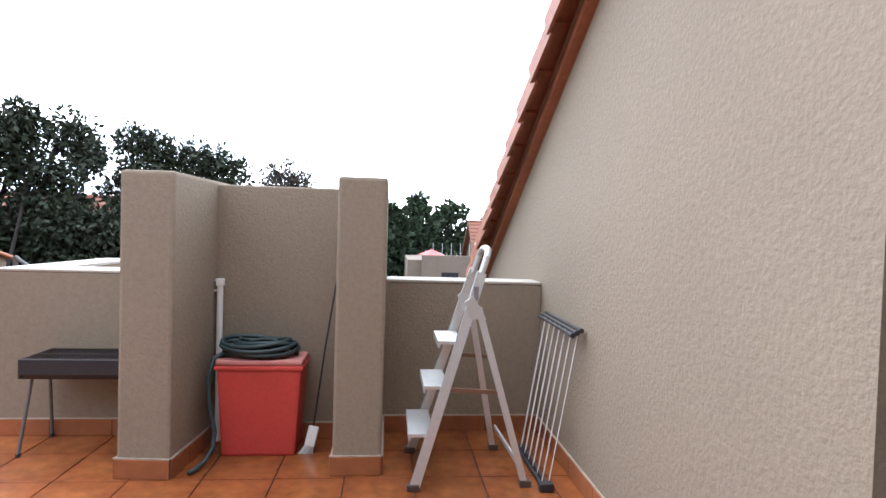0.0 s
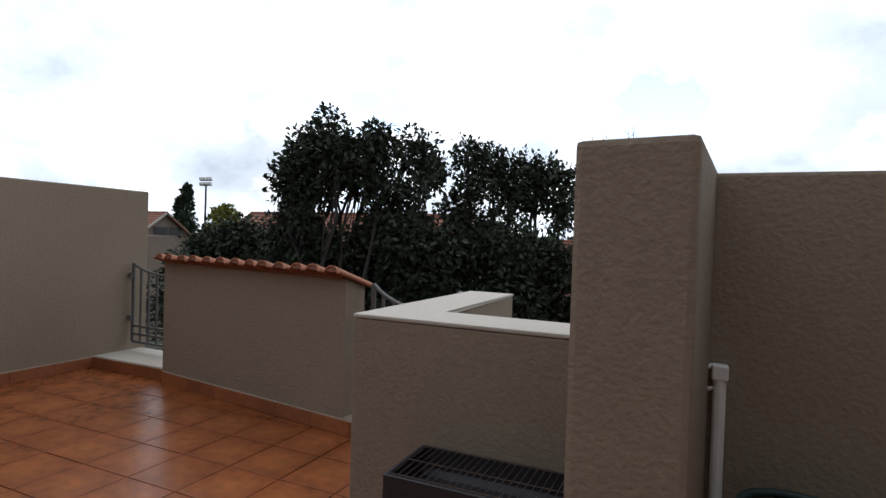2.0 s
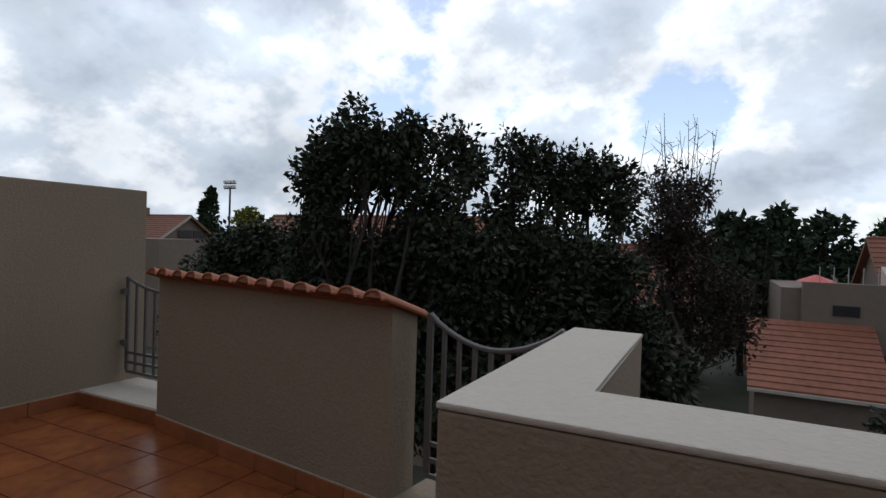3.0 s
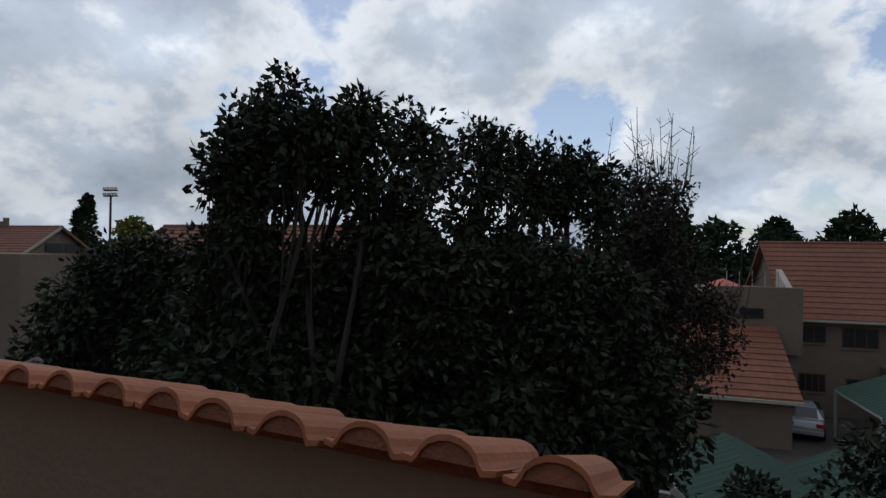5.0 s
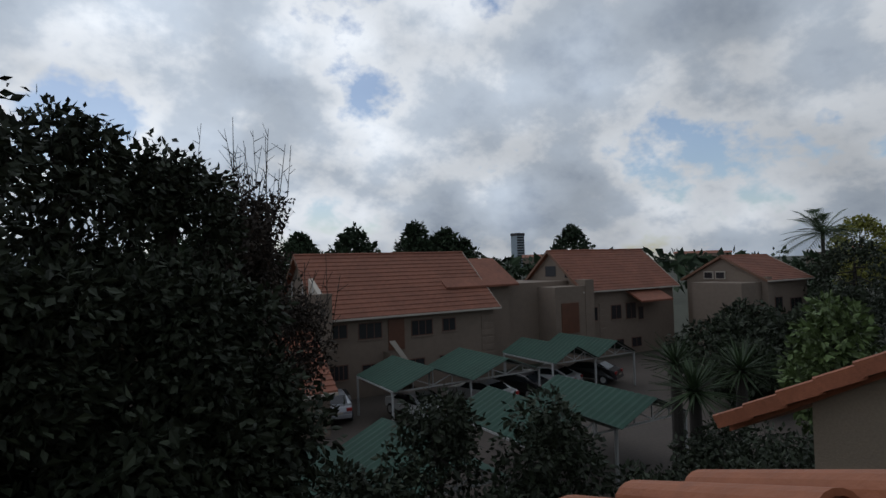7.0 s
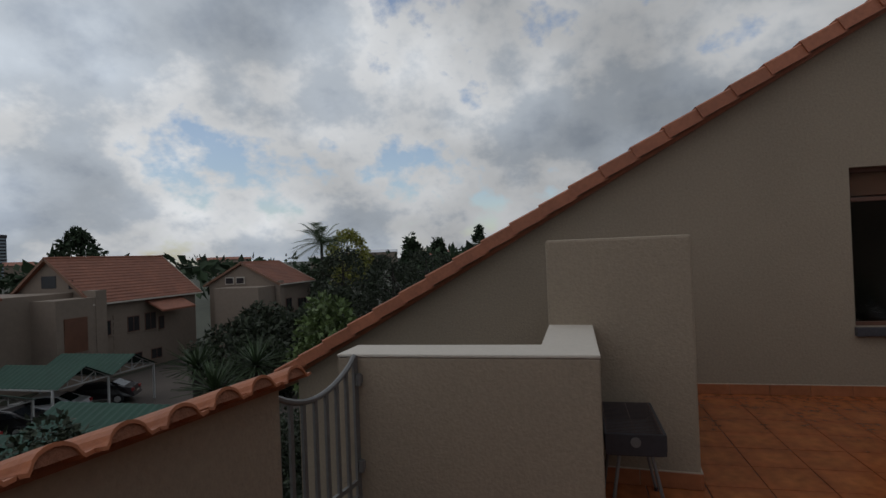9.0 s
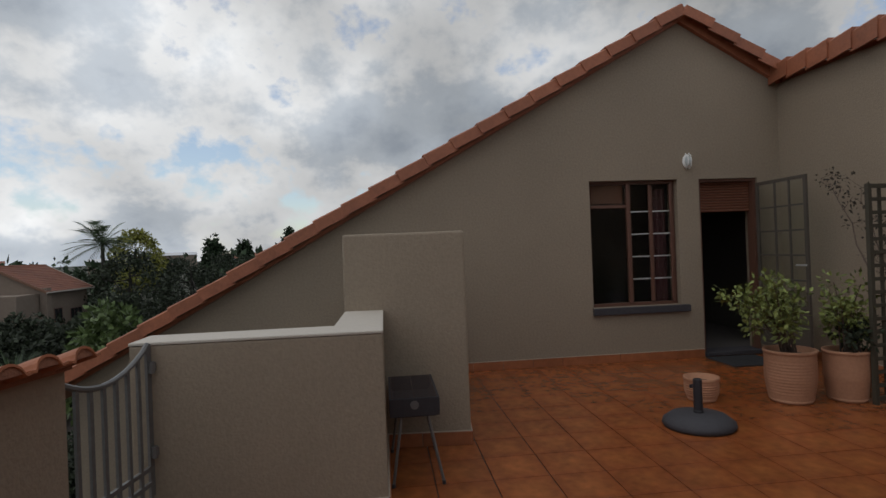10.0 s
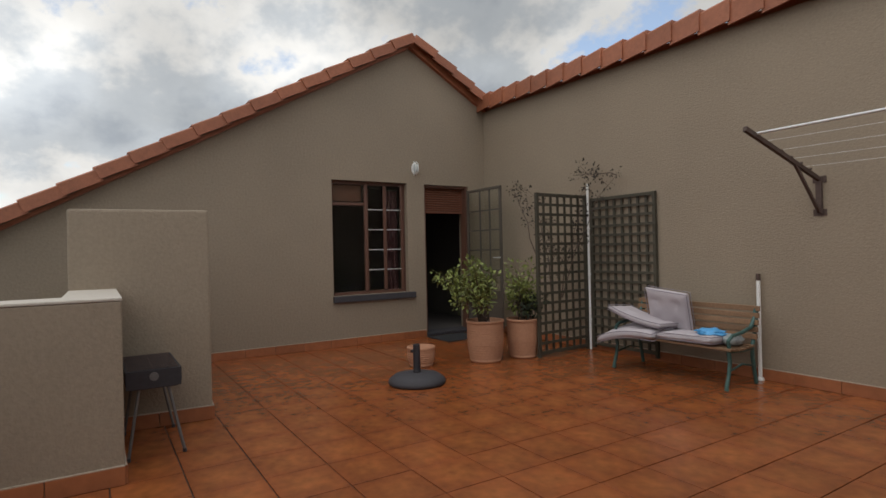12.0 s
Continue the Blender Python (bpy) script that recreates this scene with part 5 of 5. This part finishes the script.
def tree(label, base, height, crown_r, crown_h, n, leaf, mat, seed, limbs=9, trunk_r=0.25, per=26, clump=0.8, group="garden trees", shape=None, bark=BARK):
    """A tapered trunk with limbs that fork twice, and a crown of leaves in clumps at the twig ends."""
    rr = random.Random(seed)
    t = thing("tree", label, "tree", group, at=base)
    bm = bmesh.new()
    tips = []
    start = height - crown_h
    top = Vector((rr.uniform(-.3, .3), rr.uniform(-.3, .3), height * 0.9))
    trunk = [Vector((0, 0, 0)), Vector((rr.uniform(-.1, .1), rr.uniform(-.1, .1), height * 0.3)), Vector((rr.uniform(-.2, .2), rr.uniform(-.2, .2), height * 0.6)), top]
    tube(bm, trunk, [trunk_r, trunk_r * 0.8, trunk_r * 0.5, trunk_r * 0.1], 8)
    for k in range(limbs):
        a = k * 2.4 + rr.uniform(-.3, .3)
        u = 0.35 + 0.6 * k / limbs
        p0 = trunk[1].lerp(top, u)
        z = start + crown_h * rr.uniform(0.15, 0.95)
        rel = (z - start) / crown_h
        reach = crown_r * (shape(rel) if shape else math.sin(math.pi * min(0.95, 0.15 + rel * 0.8))) * rr.uniform(0.55, 0.95)
        p2 = Vector((reach * math.cos(a), reach * math.sin(a), z))
        p1 = p0.lerp(p2, 0.5) + Vector((0, 0, -0.1 * reach))
        tube(bm, [p0, p1, p2], [trunk_r * 0.35, trunk_r * 0.2, trunk_r * 0.06], 5)
    for k in range(n):
        rel = rr.uniform(0.02, 0.98)
        z = start + crown_h * rel
        reach = crown_r * (shape(rel) if shape else math.sin(math.pi * min(0.97, 0.12 + rel * 0.85)) ** 0.7)
        a, q = rr.uniform(0, math.tau), rr.uniform(0.35, 1.0) ** 0.5
        tips.append((reach * q * math.cos(a), reach * q * math.sin(a), z))
    part("trunk", bm, bark, t)
    leaf_cloud("crown", tips, per, clump, leaf, mat, t, seed)
    return t


# the large backlit tree just outside, grown from several stems
def grown_tree(label, base, stems, seed, mat, leaf, per, twigs=0, clump=0.36):
    rr = random.Random(seed)
    t = thing("tree", label, "tree", "garden trees", at=base)
    bm = bmesh.new()
    tips = []
    forks = []
    for k in range(3):
        low = Vector((rr.uniform(-.5, .5), rr.uniform(-.4, .4), 0))
        fork = low + Vector((rr.uniform(-1.2, 1.2), rr.uniform(-.7, .7), 5.2))
        tube(bm, [low, low.lerp(fork, 0.5) + Vector((0.1, 0, 0)), fork], [0.13, 0.10, 0.07], 8)
        forks.append(fork)
    for (ex, ey, ez), spread, count in stems:
        end = Vector((ex, ey, ez)) - Vector(base)
        foot = forks[len(tips) % len(forks)]
        a, b = foot.lerp(end, 0.35) + Vector((rr.uniform(-.3, .3), rr.uniform(-.3, .3), 0.5)), foot.lerp(end, 0.7) + Vector((rr.uniform(-.25, .25), rr.uniform(-.25, .25), 0.25))
        tube(bm, [foot, a, b, end], [0.05, 0.04, 0.026, 0.011], 6)
        for k in range(count):
            d = Vector((rr.gauss(0, 1), rr.gauss(0, 1), rr.gauss(0, 0.75)))
            d = d.normalized() * spread * rr.uniform(0.25, 1.0)
            tip = end + d
            root = (b.lerp(end, rr.uniform(0.0, 1.0)) if rr.random() < 0.7 else a.lerp(b, rr.uniform(0.4, 1.0)))
            mid = root.lerp(tip, 0.5) + Vector((rr.uniform(-.1, .1), rr.uniform(-.1, .1), rr.uniform(-0.05, 0.12)))
            tube(bm, [root, mid, tip], [0.015, 0.010, 0.005], 5)
            tips.append(tuple(tip))
            if rr.random() < 0.6:
                tips.append(tuple(mid.lerp(tip, 0.6)))
        for k in range(twigs):
            q = end + Vector((rr.uniform(-.5, .5), rr.uniform(-.5, .5), spread * rr.uniform(0.5, 1.0)))
            w = q + Vector((rr.uniform(-.3, .3), rr.uniform(-.3, .3), rr.uniform(0.5, 1.2)))
            tube(bm, [end, q, w], [0.014, 0.009, 0.004], 4)
            for _ in range(3):
                s0 = q.lerp(w, rr.uniform(0.2, 0.9))
                tube(bm, [s0, s0 + Vector((rr.uniform(-.2, .2), rr.uniform(-.2, .2), rr.uniform(.05, .25)))], [0.007, 0.003], 4)
    part("trunk", bm, BARK, t)
    leaf_cloud("crown", tips, per, clump, leaf, mat, t, seed, 0.35)
    return t


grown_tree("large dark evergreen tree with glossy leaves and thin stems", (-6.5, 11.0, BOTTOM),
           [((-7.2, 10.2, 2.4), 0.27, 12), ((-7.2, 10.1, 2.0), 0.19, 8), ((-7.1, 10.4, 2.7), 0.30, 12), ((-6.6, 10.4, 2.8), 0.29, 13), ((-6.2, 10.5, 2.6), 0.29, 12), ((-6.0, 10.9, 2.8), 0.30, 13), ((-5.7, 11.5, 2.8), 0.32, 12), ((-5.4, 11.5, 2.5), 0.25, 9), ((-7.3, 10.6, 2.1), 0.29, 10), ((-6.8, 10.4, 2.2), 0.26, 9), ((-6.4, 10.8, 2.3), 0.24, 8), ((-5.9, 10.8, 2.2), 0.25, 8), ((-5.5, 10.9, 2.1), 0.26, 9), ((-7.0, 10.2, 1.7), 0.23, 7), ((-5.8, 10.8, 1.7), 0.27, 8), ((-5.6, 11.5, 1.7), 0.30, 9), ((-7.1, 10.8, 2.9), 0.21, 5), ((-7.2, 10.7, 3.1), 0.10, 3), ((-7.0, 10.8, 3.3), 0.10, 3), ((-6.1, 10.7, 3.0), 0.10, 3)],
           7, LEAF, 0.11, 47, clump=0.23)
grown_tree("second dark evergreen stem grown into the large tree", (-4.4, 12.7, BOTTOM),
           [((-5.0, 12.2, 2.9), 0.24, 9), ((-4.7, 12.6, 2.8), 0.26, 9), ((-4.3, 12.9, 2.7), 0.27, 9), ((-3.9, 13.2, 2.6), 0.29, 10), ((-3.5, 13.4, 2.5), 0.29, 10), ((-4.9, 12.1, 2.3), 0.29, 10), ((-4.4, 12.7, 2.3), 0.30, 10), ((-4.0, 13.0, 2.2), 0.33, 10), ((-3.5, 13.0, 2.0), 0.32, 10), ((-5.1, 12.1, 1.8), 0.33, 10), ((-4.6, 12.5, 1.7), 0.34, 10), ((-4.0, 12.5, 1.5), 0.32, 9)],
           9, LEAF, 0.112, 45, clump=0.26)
grown_tree("brown-leaved half bare tree with upright twigs", (-2.9, 14.9, BOTTOM),
           [((-3.0, 15.0, 2.5), 0.34, 9), ((-2.6, 15.1, 2.4), 0.32, 7), ((-2.3, 15.0, 2.4), 0.24, 5), ((-2.8, 14.6, 1.9), 0.39, 12), ((-3.0, 15.0, 1.4), 0.52, 16), ((-2.5, 14.9, 1.5), 0.42, 12), ((-2.3, 15.3, 0.8), 0.52, 16), ((-2.8, 15.0, 0.4), 0.65, 18), ((-1.7, 15.2, 0.6), 0.32, 9), ((-1.6, 15.2, 0.0), 0.32, 8), ((-2.1, 15.1, -0.3), 0.58, 16)],
           13, LEAF_DRY, 0.09, 60, twigs=6, clump=0.33)
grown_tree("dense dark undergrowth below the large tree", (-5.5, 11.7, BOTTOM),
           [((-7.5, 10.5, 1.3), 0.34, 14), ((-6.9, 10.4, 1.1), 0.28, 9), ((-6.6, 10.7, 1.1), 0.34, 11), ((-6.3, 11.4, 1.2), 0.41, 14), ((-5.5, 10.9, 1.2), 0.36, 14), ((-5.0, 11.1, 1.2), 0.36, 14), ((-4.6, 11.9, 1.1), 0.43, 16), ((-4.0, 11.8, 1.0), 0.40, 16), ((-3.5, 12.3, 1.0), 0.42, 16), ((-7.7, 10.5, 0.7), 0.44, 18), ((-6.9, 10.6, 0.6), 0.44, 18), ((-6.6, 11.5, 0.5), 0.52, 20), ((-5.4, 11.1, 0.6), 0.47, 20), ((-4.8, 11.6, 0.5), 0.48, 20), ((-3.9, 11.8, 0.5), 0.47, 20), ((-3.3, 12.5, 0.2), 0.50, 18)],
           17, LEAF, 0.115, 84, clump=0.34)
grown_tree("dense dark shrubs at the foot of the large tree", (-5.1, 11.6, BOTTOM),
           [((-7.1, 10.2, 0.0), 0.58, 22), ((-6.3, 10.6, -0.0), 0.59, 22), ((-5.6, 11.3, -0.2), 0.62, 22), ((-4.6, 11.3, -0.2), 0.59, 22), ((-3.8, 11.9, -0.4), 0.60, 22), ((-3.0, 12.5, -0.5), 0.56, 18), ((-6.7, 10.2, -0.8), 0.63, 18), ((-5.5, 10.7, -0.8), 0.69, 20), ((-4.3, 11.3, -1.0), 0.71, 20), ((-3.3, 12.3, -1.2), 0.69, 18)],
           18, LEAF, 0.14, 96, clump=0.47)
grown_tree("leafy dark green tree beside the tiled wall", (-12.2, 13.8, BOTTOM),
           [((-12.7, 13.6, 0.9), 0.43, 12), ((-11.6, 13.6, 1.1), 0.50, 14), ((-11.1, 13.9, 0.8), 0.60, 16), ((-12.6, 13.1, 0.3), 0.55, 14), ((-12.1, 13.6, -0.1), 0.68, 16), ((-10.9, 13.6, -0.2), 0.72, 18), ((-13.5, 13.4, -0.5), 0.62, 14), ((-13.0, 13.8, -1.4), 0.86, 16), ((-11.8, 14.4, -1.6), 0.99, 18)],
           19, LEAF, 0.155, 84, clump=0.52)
for k, (x, y, z, r) in enumerate(((1.2, 16.0, -2.0, 1.1), (3.3, 15.0, -2.1, 1.0), (-0.8, 15.5, -3.0, 1.2), (1.9, 14.2, -3.6, 1.3), (4.6, 13.6, -3.6, 1.3), (8.2, 14.6, -4.4, 1.4), (11.0, 16.4, -4.6, 1.4), (6.4, 13.0, -4.4, 1.4), (10.3, 15.6, -3.9, 1.5), (0.2, 13.6, -3.8, 1.3), (7.4, 12.4, -3.5, 1.5), (9.6, 13.4, -3.5, 1.5), (5.2, 12.0, -3.7, 1.4))):
    tree("dark garden shrub in front of the carports", (x, y, BOTTOM), z - BOTTOM + 0.5, r, 3.2, 44, 0.17, LEAF, 40 + k, limbs=6, trunk_r=0.08, per=110, clump=0.45)

CONE = lambda u: max(0.08, 1.05 - u) ** 0.8
for k, (x, y, top, r, h) in enumerate(((22.0, 75, 6.2, 3.2, 6), (31.2, 75, 6.9, 2.9, 7), (36.6, 76, 6.2, 3.0, 6), (40.0, 77, 4.8, 2.6, 5), (60.6, 75, 6.7, 3.6, 7), (14.0, 73, 5.0, 3.4, 6), (6.5, 62, 4.6, 3.4, 9), (2.5, 58, 4.9, 2.6, 9), (-1.5, 56, 4.0, 2.2, 8), (-0.4, 47, 3.2, 2.0, 8))):
    tree("round dark conifer behind the roofs", (x, y, BOTTOM), top - BOTTOM, r, h, 90, 0.75, LEAF_FAR, 60 + k, limbs=8, per=26, clump=0.75, shape=lambda u: max(0.12, 1.0 - abs(u - 0.35) ** 1.6 * 1.9))
for k, (x, y, top, r) in enumerate(((-53.35, 48, 6.6, 1.6), (-54.8, 48.3, 5.2, 1.2))):
    tree("slim dark cypress behind the house", (x, y, BOTTOM), top - BOTTOM, r, 9, 150, 0.4, LEAF_FAR, 80 + k, limbs=3, per=26, clump=0.32, shape=lambda u: max(0.03, (1 - u) ** 0.7) * min(1, 0.4 + u * 3))
for k, (x, y, top, r, m) in enumerate(((-45.6, 46, 3.8, 2.2, LEAF_YELLOW), (66.0, 35.5, 5.2, 3.2, LEAF_YELLOW), (52.0, 30.0, 2.0, 4.2, LEAF), (60, 27, 1.0, 4.5, LEAF), (70, 33, 1.5, 5.0, LEAF), (80, 28, 2.4, 5.0, LEAF), (23.4, 18.6, -0.9, 1.9, LEAF_LIGHT), (33, 24.5, -2.6, 3.2, LEAF), (30, 28.5, -3.0, 3.4, LEAF), (37, 30.5, -2.4, 3.2, LEAF), (26, 24, -4.0, 2.4, LEAF), (43.5, 27.5, -1.6, 3.0, LEAF))):
    tree("leafy garden tree among the houses", (x, y, BOTTOM), top - BOTTOM, r, min(7.5, top - BOTTOM - 0.6), 110, 0.42 if x > 0 else 0.5, m, 90 + k, per=34, clump=0.6)
for k, (x, y, top, r) in enumerate(((172, 57.5, 7.8, 4.2), (210, 57.5, 7.2, 4.0), (309, 57.5, 17.2, 6.0))):
    tree("dark pointed fir on the horizon", (x, y, BOTTOM), top - BOTTOM, r, top - BOTTOM - 2, 70, 1.6, LEAF_FAR, 120 + k, limbs=4, per=22, clump=1.3, shape=CONE)


def fronds(label, base, trunk_h, count, length, seed, feather, category="palm"):
    """A spiky plant: long blades, or feathered fronds, round a stem."""
    rr = random.Random(seed)
    p = thing("palm", label, category, "spiky plants", at=base)
    part("trunk", tube(bmesh.new(), [(0, 0, 0), (0.1, 0.05, trunk_h * 0.5), (0, 0, trunk_h)], [0.25, 0.2, 0.18], 8), BARK, p)
    bm = bmesh.new()
    for k in range(count):
        a, lift = k * 2.39996, rr.uniform(-0.5, 1.25)
        ln = length * rr.uniform(0.75, 1.1)
        d = Vector((math.cos(a) * math.cos(lift), math.sin(a) * math.cos(lift), math.sin(lift)))
        side = d.cross(Vector((0, 0, 1))).normalized()
        pts = [Vector((0, 0, trunk_h)) + d * ln * u - Vector((0, 0, (0.35 if feather else 0.1) * ln * u * u)) for u in (0, 0.25, 0.5, 0.75, 1.0)]
        if feather:
            tube(bm, pts, [0.03, 0.025, 0.02, 0.012, 0.005], 4)
            for i in range(1, 16):
                q = pts[min(3, int(i / 4))].lerp(pts[min(4, int(i / 4) + 1)], (i % 4) / 4)
                for s in (-1, 1):
                    tip = q + (side * s * 0.6 + d * 0.5) * ln * 0.28 - Vector((0, 0, 0.08 * ln))
                    w = d * 0.03 * ln * 0.4
                    f = [bm.verts.new(q - w), bm.verts.new(q + w), bm.verts.new(tip)]
                    bm.faces.new(f)
        else:
            w = side * 0.05
            vs = [(bm.verts.new(q - w * (1 - i / 4.2)), bm.verts.new(q + Vector((0, 0, -0.015))), bm.verts.new(q + w * (1 - i / 4.2))) for i, q in enumerate(pts)]
            for (a0, b0_, c0), (a1, b1_, c1) in zip(vs, vs[1:]):
                bm.faces.new((a0, b0_, b1_, a1))
                bm.faces.new((b0_, c0, c1, b1_))
    part("fronds", bm, PALM, p)
    return p


fronds("spiky grey-green yucca with narrow blades", (11.1, 17.0, BOTTOM), 4.4, 150, 1.5, 1, False, "yucca")
fronds("broad spiky yucca beside the first", (13.9, 17.2, BOTTOM), 4.7, 130, 1.45, 2, False, "yucca")
fronds("spiky yucca near the carport", (12.3, 18.6, BOTTOM), 4.9, 110, 1.3, 3, False, "yucca")
fronds("tall feathery palm above the trees", (57.2, 35.0, BOTTOM), 10.6, 34, 4.6, 4, True)
fronds("feathery palm behind the far house", (-54.5, 38.5, BOTTOM), 8.6, 30, 2.6, 5, True)

# far woods and roofs on the horizon
r = np.random.RandomState(3)
ang, dist = r.uniform(-2.2, 1.75, 900), r.uniform(110, 520, 900)
cent = np.stack([np.sin(ang) * dist, np.cos(ang) * dist, BOTTOM + 1.0 + r.uniform(0, 1, 900) * (5.5 + dist * 0.008)], 1)
woods = new("woods")
leaf_cloud("distant_trees", cent, 22, r.uniform(2.5, 6.0, 900), 3.4, LEAF_FAR, woods, 5, 0.0, 0.6)
tagged(woods, "distant belt of trees along the horizon", "woods", kind="stuff")
FAR_PALE = material("far_pale_roof", (0.55, 0.55, 0.56), 0.7, vary=0.1)
for k in range(26):
    a, d = r.uniform(0.35, 1.65), r.uniform(380, 700)
    w, h = r.uniform(10, 45), r.uniform(3, 8)
    x, y = math.sin(a) * d, math.cos(a) * d
    f = thing("far_building", "pale low building on the horizon", "building", "horizon buildings", at=(x, y, BOTTOM - 2), turn=-math.degrees(a))
    part("block", boxed(-w / 2, w / 2, 0, 12, 0, h + 6), FAR_WALL if k % 3 else CONCRETE, f)
    part("roof", prism(bmesh.new(), [(-0.5, h + 6), (6, h + 8), (12.5, h + 6)], "x", -w / 2 - 0.5, w / 2 + 0.5), FAR_PALE if k % 2 else FAR_ROOF, f)

# ---- skirting and floor tiles ----
skirting = empty_structure("baseboard", "terracotta skirting tiles round the terrace", "baseboard")


def skirt_mesh(length):
    return mesh_from("skirting_tile", boxed(0, length - 0.004, 0, 0.013, 0, 0.098, bevel=0.003), SKIRT)


SKIRTS = {}
PALE_GROUT = material("pale_grout_line", (0.40, 0.33, 0.26), 0.9, vary=0.3)


def skirt(x0, y0, x1, y1, lift=0.0):
    """Skirting tiles along a wall face, which lies to the right of the way from the first point to the second."""
    d = Vector((x1 - x0, y1 - y0))
    total, angle = d.length, math.degrees(math.atan2(d.y, d.x))
    d.normalize()
    s = 0.0
    while s < total - 0.01:
        ln = round(min(0.36, total - s), 3)
        if ln not in SKIRTS:
            SKIRTS[ln] = skirt_mesh(ln)
        ob = new("skirting_tile", SKIRTS[ln])
        ob.parent = skirting
        x, y = x0 + d.x * s, y0 + d.y * s
        ob.matrix_basis = pose(x, y, rise(y + d.y * ln / 2) + 0.002 + lift, 0, 0, angle)
        s += 0.36
    line = part("grout_line", boxed(0, total, 0, 0.009, 0.0995, 0.105), PALE_GROUT, skirting)
    line.matrix_basis = pose(x0, y0, 0.002 + lift, 0, 0, angle)


skirt(LX, WY + 0.05, LX, -0.35)
corner = TILED @ Vector((-2.60, WY, 0))
skirt(corner.x, corner.y, -5.50, WY)
skirt(-5.50, WY + 0.05, LX, WY + 0.05)
skirt(-2.58, 4.985, -2.58, 6.30)
skirt(-1.527, 4.985, -2.58, 4.985)
skirt(-1.58, 4.372, -1.527, 4.985)
skirt(-1.306, 4.348, -1.594, 4.373)
skirt(-1.262, 4.905, -1.306, 4.348)
skirt(-0.492, 4.905, -1.305, 4.905)
skirt(-0.492, 4.372, -0.492, 4.905)
skirt(-0.232, 4.372, -0.506, 4.372)
skirt(-0.232, 5.035, -0.232, 4.372)
skirt(HX, 5.035, -0.232, 5.035)

before = tops()
skirting = empty_structure("baseboard", "terracotta skirting tiles along the house walls", "baseboard")
skirt(GX, DOOR[1] + 0.01, GX, 5.12)
skirt(GX, SY, GX, DOOR[0])
skirt(-6.40, SY, GX, SY)
turn_house(before)

P = 0.362
bm = boxed(-P / 2 + 0.0035, P / 2 - 0.0035, -P / 2 + 0.0035, P / 2 - 0.0035, -0.009, 0.0, bevel=0.0025)
FLOOR_TILE = mesh_from("floor_tile", bm, TILE)
for i in range(-11, 14):
    for j in range(-10, 10):
        x, y = -3.577 + P * (i + 0.5), 3.25 + P * (j + 0.5)
        w = HOUSE @ Vector((x, y, 0))
        if w.x < LX - 0.12 or x > GX + 0.12 or y < SY - 0.12 or w.y > WY + 0.12:
            continue
        if w.y > 5.2 and w.x > -2.4:
            continue
        ob = new("floor_tile", FLOOR_TILE)
        ob.parent = floor
        ob.matrix_basis = HOUSE @ pose(x, y, 0.001 + random.uniform(-0.0008, 0.0008), random.uniform(-0.12, 0.12), random.uniform(-0.12, 0.12), 0)
